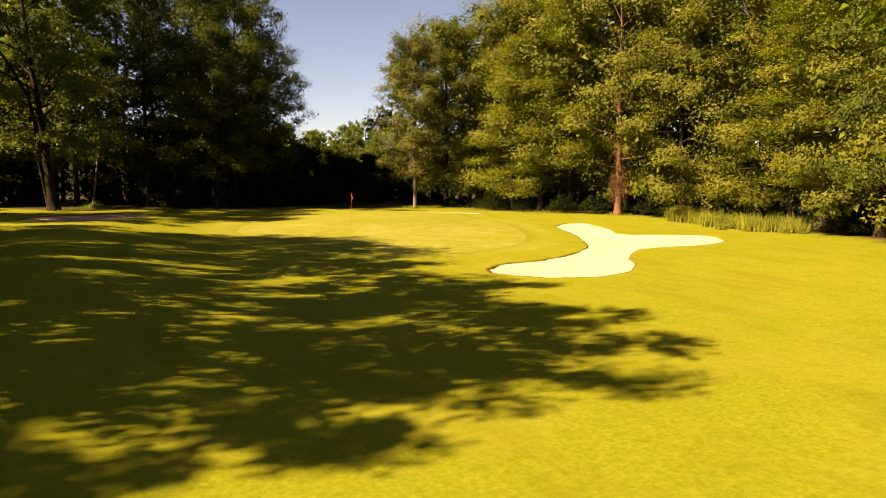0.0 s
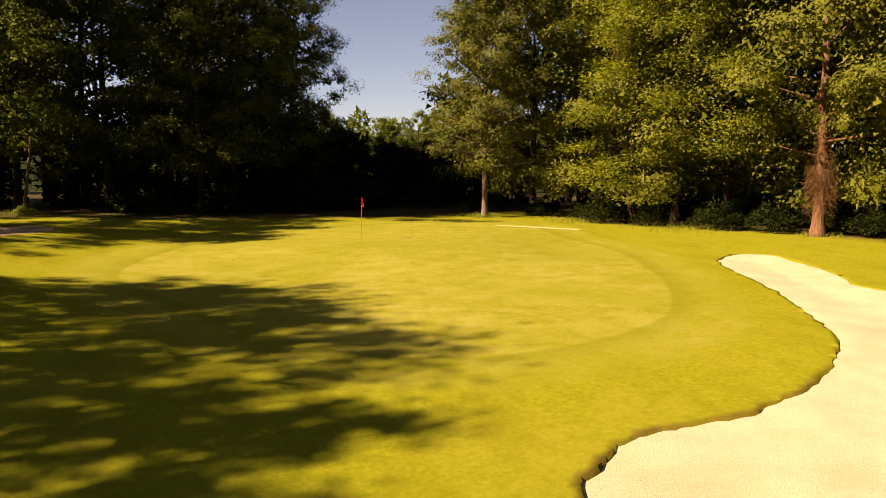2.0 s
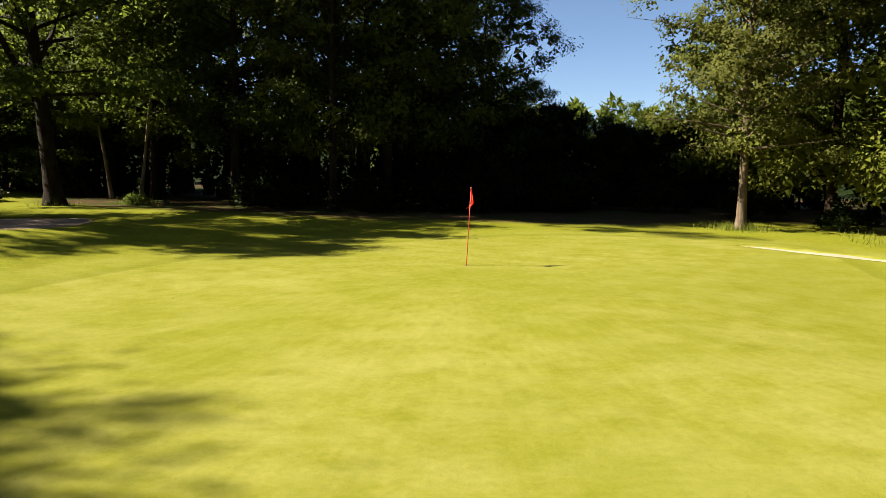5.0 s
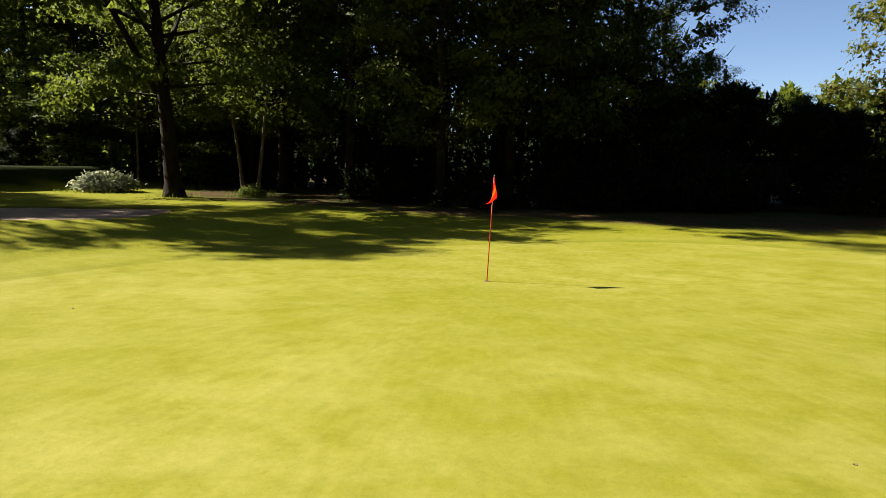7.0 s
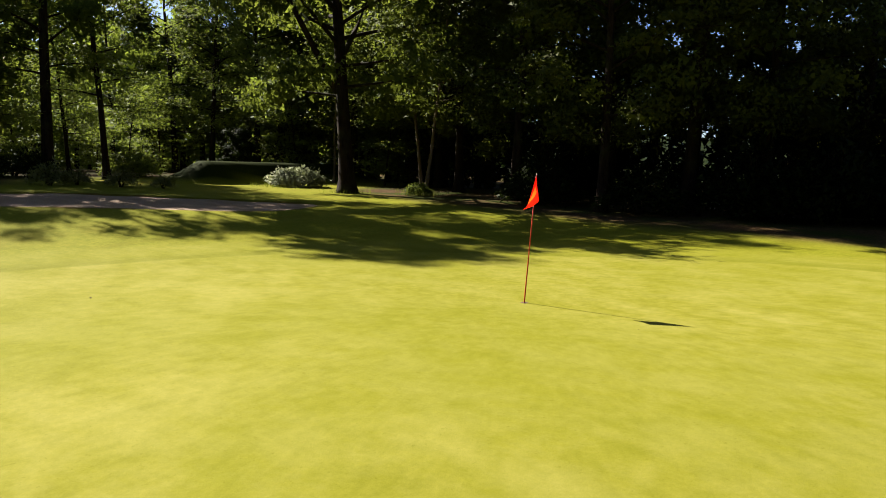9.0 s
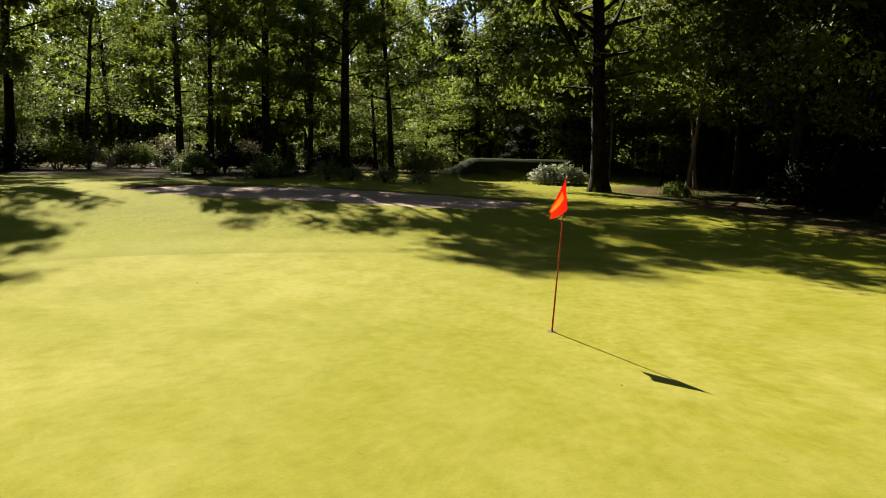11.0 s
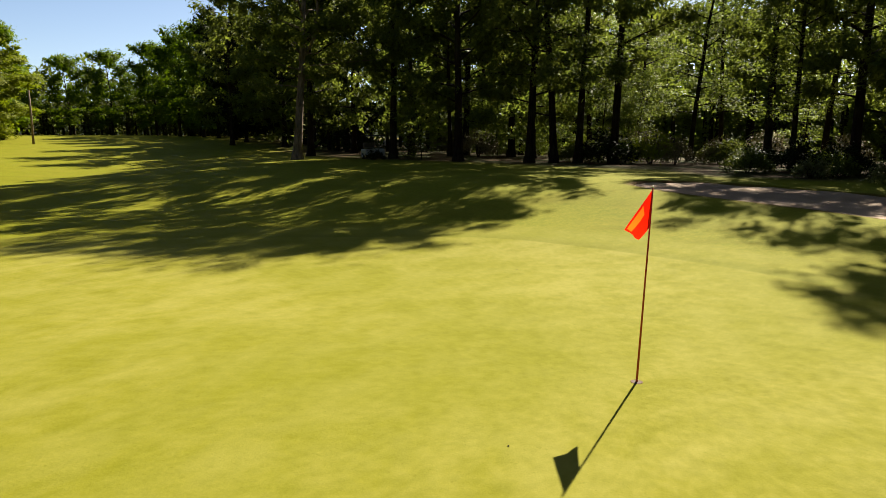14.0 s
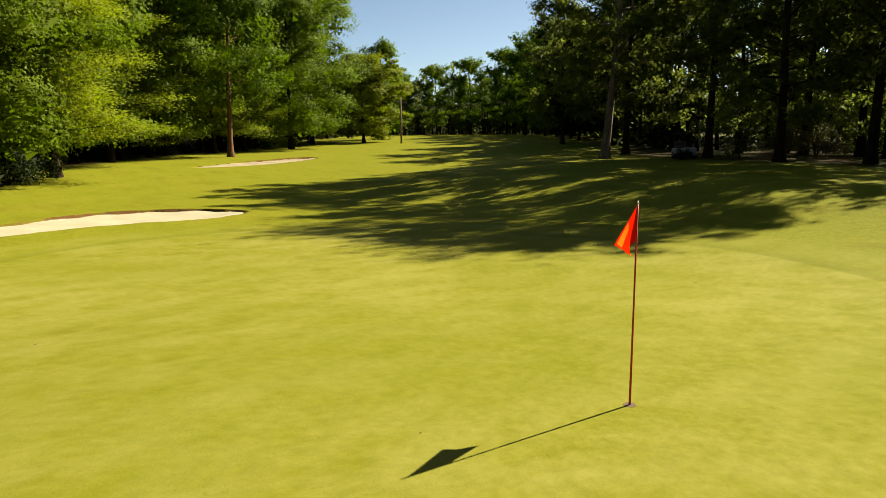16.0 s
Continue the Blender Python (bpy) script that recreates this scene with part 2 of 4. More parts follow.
# ---------------------------------------------------------------- ground
# hills and hollows: place, height, reach
RELIEF = (
    (0, 0, .075, 4), (12.7, 12.4, 0, 5), (22.3, -7.4, .15, 5), (13.2, -10, -.45, 5), (13.5, -25, -.35, 6), (6.4, -21, -.6, 5),
    (-3, -23, -.72, 5), (-2.2, -34, -1.0, 8), (-6, -10, -.5, 5), (-3.5, 3.6, -.2, 4), (-17.5, 19.7, .45, 6), (-27, 18.8, .5, 6),
    (-20.7, 16.5, .25, 5), (-20.7, -4.5, .8, 4.5), (-13.2, -6.1, -.33, 3.5), (-35, 7.6, .8, 8), (-50, 0, .6, 10),
)
RELIEF += (
    (-36, -34, .6, 9), (-25, -67, -.3, 12), (-18, -73, .1, 12), (-22, -52, -1.2, 9), (30, -40, -.2, 15), (0, 40, .2, 20),
    (-53, -106, .2, 18), (-94, -114, 1.7, 25), (-85, -150, 1.5, 30),
)


def bank(x, y):
    """The long low grass bank behind the shaded bunker, from 0 to 1."""
    t = np.clip((y - 10.0) / 20.0, 0, 1)
    side = np.exp(-((x + 30.0 + 1.8 * t) / 1.15) ** 4)
    return side * (np.clip((y - 11.5) / 3.0, 0, 1) * np.clip((32.5 - y) / 6.0, 0, 1)) ** 1.3


def terrain(x, y):
    a = 0.02 * 0.2 + np.zeros_like(x)
    b = 0.02 + np.zeros_like(x)
    for px, py, pz, s in RELIEF:
        w = np.exp(-((x - px) ** 2 + (y - py) ** 2) / (2 * s * s))
        a += w * pz
        b += w
    return a / b + 1.3 * bank(x, y)


def level(x, y):
    x, y = np.array([float(x)]), np.array([float(y)])
    rise = 13 * step(-inside_depth(x, y, OPEN), 48, 170) * (0.8 + 0.2 * np.sin(x * 0.05) * np.sin(y * 0.043))
    return float((terrain(x, y) + rise)[0])


def smooth_loop(points, steps=5):
    """A closed curve through the points."""
    p = np.array(points, float)
    out = []
    for i in range(len(p)):
        a, b, c, d = p[i - 1], p[i], p[(i + 1) % len(p)], p[(i + 2) % len(p)]
        for k in range(steps):
            t = k / steps
            out.append(0.5 * (2 * b + (c - a) * t + (2 * a - 5 * b + 4 * c - d) * t * t + (3 * b - a - 3 * c + d) * t ** 3))
    return np.array(out)


def ragged(loop, amount, seed):
    """The loop with a crumbled edge."""
    rng = np.random.default_rng(seed)
    return loop + rng.normal(0, amount, loop.shape)


def inside_depth(x, y, loop):
    """Signed distance to the loop, positive inside."""
    best = np.full(x.shape, 1e9)
    inside = np.zeros(x.shape, bool)
    for i in range(len(loop)):
        (ax, ay), (bx, by) = loop[i - 1], loop[i]
        dx, dy = bx - ax, by - ay
        t = np.clip(((x - ax) * dx + (y - ay) * dy) / (dx * dx + dy * dy + 1e-12), 0, 1)
        best = np.minimum(best, np.hypot(x - ax - t * dx, y - ay - t * dy))
        if dy:
            inside ^= ((ay > y) != (by > y)) & (x < dx * (y - ay) / dy + ax)
    return np.where(inside, best, -best)


def step(v, lo, hi):
    t = np.clip((v - lo) / (hi - lo), 0, 1)
    return t * t * (3 - 2 * t)


BUNKER_S = ragged(smooth_loop([
    (-4.3, -26), (-2.9, -24.7), (-1.5, -24.3), (0.2, -24.3), (2.1, -23.8), (4.2, -22.8),
    (6.3, -21.3), (7.8, -19.1), (9.9, -16), (12, -11.9), (13.2, -10.2), (15.3, -9.1), (16.2, -10.6), (14.7, -14.4), (13, -17.1), (14.2, -18.7), (15.9, -20.4), (16.6, -22), (14.6, -24.5), (11.7, -25.1), (9.1, -24.4), (7.2, -24.4), (5.8, -25.3), (4.5, -26.4), (3, -28.2), (1.1, -29.5), (-0.9, -29.7), (-3.1, -28.8), (-4.3, -27.2)], 9), 0.045, 3)
BUNKER_WASTE = smooth_loop([
    (-22.3, -4.5), (-23.2, -2.7), (-22.3, 1.5), (-20.6, 6.2), (-18, 8.8), (-15.4, 9.7), (-14.2, 7.2), (-14.7, 4.6), (-16.2, 1.7),
    (-17.3, -.2), (-19.2, -3.2), (-20.8, -4.8)])
BUNKER_FAR = smooth_loop([(-10.2, -59.3), (-14.3, -63.1), (-19.5, -66.6), (-24.6, -69.4), (-25.8, -67.6), (-20.5, -62.8), (-15, -60.1)])
SAND_STRIP = smooth_loop([(9.6, 6.0), (11.2, 4.9), (12.8, 3.2), (14.2, 1.6), (13.2, 1.8), (11.3, 3.4)])
GREEN = smooth_loop([
    (12, 4.8), (11, -.5), (11.2, -3.3), (10.6, -7), (8, -12.6), (5.7, -16), (3.5, -18.1), (.4, -19.3), (-2.7, -19.5), (-5.5, -18),
    (-7.5, -14.5), (-9.3, -10.5), (-10.6, -7), (-10.3, -4), (-8.7, -.5), (-5.8, 3.8), (-2.5, 6), (2, 8), (7, 8), (10.5, 7)])
OPEN = smooth_loop([
    (19, 14), (16, 8), (16.5, 3), (19.5, -1), (22.5, -7), (24, -15), (22.5, -22), (21, -30), (12, -38), (5, -44), (1, -56), (-5, -66),
    (-13, -80), (-30, -100), (-50, -125), (-80, -160), (-120, -160), (-100, -110), (-60, -60), (-40, -37), (-37, -20), (-33, -8),
    (-27, -4), (-27, 4), (-32.5, 7), (-34.5, 14), (-35, 33), (-29.5, 32), (-26, 22), (-23, 17), (-18, 15), (-12, 13), (-6, 12), (2, 12), (8, 12), (14, 15)], 3)
# outline, depth of the sand below the turf, width of the edge
def lip_share(x, y, loop):
    """How high the cut edge stands: full round the west end, low elsewhere, and uneven."""
    d, e = inside_depth(x, y, loop), 0.05
    gx, gy = inside_depth(x + e, y, loop) - d, inside_depth(x, y + e, loop) - d
    n = np.hypot(gx, gy) + 1e-9
    west = 1 - step(x - loop[:, 0].min(), 4.5, 12.5)
    return np.clip((0.12 + 0.26 * west + 0.55 * west * np.clip(gy / n, 0, 1)) * (0.85 + 0.3 * np.sin(x * 2.9 + 1.3 * np.sin(y * 2.3))), 0.1, 1)


BUNKERS = ((BUNKER_S, 0.15), (BUNKER_WASTE, 0.12), (BUNKER_FAR, 0.2), (SAND_STRIP, 0.05))


def axis(lo, a, b, hi, fine, finer, far):
    mid = list(np.arange(lo, a, fine)) + list(np.arange(a, b, finer)) + list(np.arange(b, hi, fine))
    g, d, left, right = fine, 0, [], []
    while d < far:
        g *= 1.22
        d += g
        left.append(lo - d)
        right.append(mid[-1] + d)
    return np.array(left[::-1] + mid + right)


def make_ground():
    xs, ys = axis(-33, -5, 18, 26, 0.34, 0.19, 3000), axis(-72, -31, -8, 34, 0.34, 0.19, 3000)
    X, Y = np.meshgrid(xs, ys, indexing="ij")
    cell = np.minimum(np.gradient(X, axis=0), np.gradient(Y, axis=1))
    for loop, depth in BUNKERS:
        close = (X > loop[:, 0].min() - 1) & (X < loop[:, 0].max() + 1) & (Y > loop[:, 1].min() - 1) & (Y < loop[:, 1].max() + 1)
        qx, qy = X[close], Y[close]
        d, e = inside_depth(qx, qy, loop), 0.02
        gx, gy = (inside_depth(qx + e, qy, loop) - d) / e, (inside_depth(qx, qy + e, loop) - d) / e
        k = np.where(abs(d) < 0.5 * cell[close], d, 0) / np.maximum(gx * gx + gy * gy, 0.3)
        X[close], Y[close] = qx - gx * k, qy - gy * k
    Z = terrain(X, Y)
    far = np.hypot(X, Y + 30)
    o = inside_depth(X, Y, OPEN)
    Z += 13 * step(-o, 48, 170) * (0.8 + 0.2 * np.sin(X * 0.05) * np.sin(Y * 0.043))
    Z += 60 * step(far, 350, 1600) * (0.6 + 0.4 * np.sin(np.arctan2(Y, X) * 5 + 1))
    near = (X > -36) & (X < 29) & (Y > -74) & (Y < 19)
    nx, ny = X[near], Y[near]
    dip, lip, lift = np.zeros(nx.shape), np.zeros(nx.shape), np.zeros(nx.shape)
    for loop, depth in BUNKERS:
        d = inside_depth(nx, ny, loop)
        dip += (depth + 0.4) * step(d, -0.02, 0.26)
        if depth > 0.1:
            share = lip_share(nx, ny, loop)
            lift += 0.10 * step(d, -1.6, -0.1) * (depth / 0.3) * share
            lip = np.maximum(lip, step(d, -0.09, 0.0) * np.clip(share * 1.7, 0, 1))
    Z[near] += lift - dip
    g = inside_depth(nx, ny, GREEN)
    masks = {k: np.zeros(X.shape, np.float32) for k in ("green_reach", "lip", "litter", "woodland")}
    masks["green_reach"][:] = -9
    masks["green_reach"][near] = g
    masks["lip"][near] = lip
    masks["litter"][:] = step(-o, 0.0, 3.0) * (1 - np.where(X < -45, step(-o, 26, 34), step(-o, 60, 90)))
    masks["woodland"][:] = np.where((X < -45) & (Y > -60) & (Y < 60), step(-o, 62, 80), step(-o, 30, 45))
    # shade on the bank is put into its colour through this mask
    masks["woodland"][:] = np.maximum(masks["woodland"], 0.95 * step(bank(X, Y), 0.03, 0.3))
    me = bpy.data.meshes.new("ground")
    nxs, nys = len(xs), len(ys)
    idx = np.arange(nxs * nys).reshape(nxs, nys)
    quads = np.stack([idx[:-1, :-1], idx[1:, :-1], idx[1:, 1:], idx[:-1, 1:]], -1).reshape(-1, 4)
    edge_d = np.full(X.shape, 9.0)
    for loop, depth in BUNKERS:
        d = inside_depth(nx, ny, loop)
        edge_d[near] = np.where(abs(d) < abs(edge_d[near]), d, edge_d[near])
    q = edge_d.ravel()[quads]
    rim = abs(q).min(1) < 0.5
    turn = abs(q[:, 0] - q[:, 2]) > abs(q[:, 1] - q[:, 3])
    faces = quads[~rim].tolist()
    for pick, order in ((rim & ~turn, ((0, 1, 2), (0, 2, 3))), (rim & turn, ((0, 1, 3), (1, 2, 3)))):
        for o in order:
            faces += quads[pick][:, o].tolist()
    me.from_pydata(np.stack([X, Y, Z], -1).reshape(-1, 3).tolist(), [], faces)
    for k, v in masks.items():
        a = me.attributes.new(k, "FLOAT", "POINT")
        a.data.foreach_set("value", v.ravel())
    me.shade_smooth()
    me.materials.append(TURF)
    ob = new("ground", me)
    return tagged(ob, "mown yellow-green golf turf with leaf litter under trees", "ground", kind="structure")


def make_sand_sheet(name, loop, depth, mat, label):
    """A rippled sheet of sand whose rim runs under the turf."""
    lo, hi = loop.min(0) - 0.6, loop.max(0) + 0.6
    xs, ys = np.arange(lo[0], hi[0], 0.22), np.arange(lo[1], hi[1], 0.22)
    X, Y = np.meshgrid(xs, ys, indexing="ij")
    d = inside_depth(X, Y, loop)
    Z = terrain(X, Y) - depth * (0.05 + 0.5 * lip_share(X, Y, loop) * (1 - step(d, 0, 2.4)) + 0.95 * step(d, 0, 2.4)) - 0.02 - 0.5 * step(-d, 0.26, 0.6)
    Z += 0.025 * np.sin(X * 2.1 + np.sin(Y * 1.3)) * np.sin(Y * 1.7)
    keep = d > -0.6
    idx = -np.ones(X.shape, int)
    idx[keep] = np.arange(keep.sum())
    faces = []
    for i in range(len(xs) - 1):
        for j in range(len(ys) - 1):
            q = (idx[i, j], idx[i + 1, j], idx[i + 1, j + 1], idx[i, j + 1])
            if min(q) >= 0:
                faces.append([int(v) for v in q])
    me = bpy.data.meshes.new(name)
    me.from_pydata(np.stack([X[keep], Y[keep], Z[keep]], -1).tolist(), [], faces)
    me.shade_smooth()
    me.materials.append(mat)
    return tagged(new(name, me), label, "bunker", kind="structure")


make_ground()
make_sand_sheet("sand_bunker", BUNKER_S, 0.15, SAND, "curving bunker of pale cream sand with a cut soil lip")
make_sand_sheet("waste_bunker", BUNKER_WASTE, 0.12, WASTE, "shaded flat bunker of pinkish grey sand on a grass bank")
make_sand_sheet("fairway_bunker", BUNKER_FAR, 0.20, SAND_TAN, "small tan sand bunker beside the fairway")
make_sand_sheet("bare_sand_strip", SAND_STRIP, 0.05, SAND, "thin strip of bare pale sand beside the green")


# ---------------------------------------------------------------- mesh helpers
class Builder:
    def __init__(self):
        self.v, self.f, self.k = [], [], []

    def tube(self, path, radii, sides=8, cap=True, slot=0):
        start = len(self.v)
        path = [Vector(p) for p in path]
        for i, (p, r) in enumerate(zip(path, radii)):
            t = (path[min(i + 1, len(path) - 1)] - path[max(i - 1, 0)]).normalized()
            u = t.orthogonal().normalized() if abs(t.z) < 0.9 else Vector((1, 0, 0)).cross(t).normalized()
            w = t.cross(u)
            for s in range(sides):
                a = 2 * math.pi * s / sides
                self.v.append(p + (u * math.cos(a) + w * math.sin(a)) * r)
        for i in range(len(path) - 1):
            for s in range(sides):
                a, b = start + i * sides + s, start + i * sides + (s + 1) % sides
                self.f.append((a, b, b + sides, a + sides))
                self.k.append(slot)
        if cap:
            self.f.append(tuple(start + s for s in range(sides))[::-1])
            self.f.append(tuple(start + (len(path) - 1) * sides + s for s in range(sides)))
            self.k += [slot, slot]

    def mesh(self, name, mats, smooth=True):
        me = bpy.data.meshes.new(name)
        me.from_pydata([tuple(v) for v in self.v], [], self.f)
        for m in mats:
            me.materials.append(m)
        me.polygons.foreach_set("material_index", self.k)
        if smooth:
            me.shade_smooth()
        return me


def leaf_mesh(name, c, a, nrm, length, width, mat, shade=None):
    """Many pointed leaves: their feet c, ways a, normals nrm and sizes, as one mesh. shade: the way that the tuft of each leaf faces."""
    a /= np.linalg.norm(a, axis=1, keepdims=True) + 1e-9
    s = np.cross(a, nrm)
    s /= np.linalg.norm(s, axis=1, keepdims=True) + 1e-9
    L, W = length[:, None], width[:, None]
    v = np.stack([c - s * W * 0.5, c + s * W * 0.5 + a * L * 0.12, c + a * L], 1)
    k = len(c)
    if shade is not None:
        face = np.cross(v[:, 1] - v[:, 0], v[:, 2] - v[:, 0])
        turn = (face * shade).sum(1) < 0
        v[turn] = v[turn][:, [1, 0, 2]]
    me = bpy.data.meshes.new(name)
    me.vertices.add(3 * k)
    me.vertices.foreach_set("co", v.astype(np.float32).ravel())
    me.loops.add(3 * k)
    me.loops.foreach_set("vertex_index", np.arange(3 * k, dtype=np.int32))
    me.polygons.add(k)
    me.polygons.foreach_set("loop_start", np.arange(0, 3 * k, 3, dtype=np.int32))
    me.update(calc_edges=True)
    if shade is not None:
        face[turn] *= -1
        face /= np.linalg.norm(face, axis=1, keepdims=True) + 1e-12
        shade = shade / (np.linalg.norm(shade, axis=1, keepdims=True) + 1e-9) + face * 0.45
        shade /= np.linalg.norm(shade, axis=1, keepdims=True) + 1e-9
        me.normals_split_custom_set_from_vertices(np.repeat(shade, 3, 0).tolist())
    me.materials.append(mat)
    return me


def sprays(rng, centres, ways, per, radius, flat, size, name, mat, inner=None, fill=1.0):
    """Leaves in flattened sprays round the centres."""
    n = len(centres)
    c = np.repeat(centres, per, 0)
    w = np.repeat(ways, per, 0)
    off = rng.normal(0, 1, (n * per, 3)) * np.array([radius, radius, radius * flat])
    c = c + off
    a = off * np.array([1, 1, 0.4]) * 0.8 + w * 0.5 + rng.normal(0, 0.35, off.shape) + np.array([0, 0, -0.12])
    nr = np.array([0, 0, 1.0]) + rng.normal(0, 0.55, off.shape)
    length = size * rng.uniform(0.6, 1.35, n * per)
    width = length * rng.uniform(0.5, 0.75, n * per)
    shade = off / radius * 0.4 + w * np.array([0.55, 0.55, 0.2]) + np.array([0, 0, 0.55])
    if inner is not None and len(inner):
        k = len(inner) * 5
        ic = np.repeat(inner, 5, 0) + rng.normal(0, 0.35, (k, 3))
        c, a = np.concatenate([c, ic]), np.concatenate([a, rng.normal(0, 1, (k, 3))])
        turn = rng.normal(0, 1, (k, 3))
        nr, shade = np.concatenate([nr, turn]), np.concatenate([shade, turn])
        li = fill * rng.uniform(0.6, 1.1, k)
        length, width = np.concatenate([length, li]), np.concatenate([width, li * 0.7])
    return leaf_mesh(name, c, a, nr, length, width, mat, shade)


def puffs(rng, centres, radii, per, size, name, mat, inner=None, fill=1.0):
    """Leaves in tufts on rounded clumps round the centres, facing outwards from the clump and from the tree."""
    n, tufts = len(centres), 9
    each = max(4, per // tufts)
    d = rng.normal(0, 1, (n * tufts, 3))
    out = np.repeat(centres - np.array([0, 0, centres[:, 2].mean() * 0.8]), tufts, 0)
    out /= np.linalg.norm(out, axis=1, keepdims=True) + 1e-6
    d = d / np.linalg.norm(d, axis=1, keepdims=True) + out * 0.45
    d[:, 2] = np.where(d[:, 2] < -0.45, d[:, 2] * -0.5, d[:, 2])
    d /= np.linalg.norm(d, axis=1, keepdims=True)
    r = np.repeat(radii, tufts)[:, None]
    heart = np.repeat(centres, tufts, 0)
    tuft = heart + d * r * np.array([1, 1, 0.8]) * rng.uniform(0.62, 1.08, (n * tufts, 1))
    k = n * tufts * each
    off = rng.normal(0, 1, (k, 3)) * np.repeat(r, each, 0) * np.array([0.30, 0.30, 0.16])
    c = np.repeat(tuft, each, 0) + off
    big = np.repeat(d, each, 0)
    shade = (c - np.repeat(heart, each, 0)) / np.repeat(r, each, 0) * 0.8 + np.repeat(out, each, 0) * 0.45 + np.array([0, 0, 0.2]) + rng.normal(0, 0.16, (k, 3))
    nr = shade / (np.linalg.norm(shade, axis=1, keepdims=True) + 1e-9) + rng.normal(0, 0.42, (k, 3)) + np.array([0, 0, 0.3])
    a = np.cross(nr, rng.normal(0, 1, (k, 3))) + big * 0.4 + np.array([0, 0, -0.3])
    length = size * rng.uniform(0.6, 1.3, k)
    width = length * rng.uniform(0.6, 0.95, k)
    if inner is not None and len(inner):
        k = len(inner) * 12
        ic = np.repeat(inner, 12, 0) + rng.normal(0, 0.2 * radii.mean(), (k, 3))
        c, a = np.concatenate([c, ic]), np.concatenate([a, rng.normal(0, 1, (k, 3))])
        turn = rng.normal(0, 1, (k, 3))
        nr, shade = np.concatenate([nr, turn]), np.concatenate([shade, turn])
        li = fill * rng.uniform(0.7, 1.2, k)
        length, width = np.concatenate([length, li]), np.concatenate([width, li * 0.8])
    return leaf_mesh(name, c, a, nr, length, width, mat, shade)


def part(name, me, parent, label=""):
    ob = new(name, me)
    ob.parent = parent
    return tagged(ob, label)


# ---------------------------------------------------------------- trees
def envelope(shape, u):
    if shape == "dome":
        return math.sin(math.pi * min(1, 0.22 + 0.68 * u)) ** 0.5
    if shape == "egg":
        return math.sin(math.pi * min(1, 0.24 + 0.75 * u)) ** 0.75
    if shape == "cone":
        return max(0.06, 1.0 - u) ** 0.75
    return max(0.05, math.sin(math.pi * min(1, 0.16 + 0.84 * u))) ** 0.65


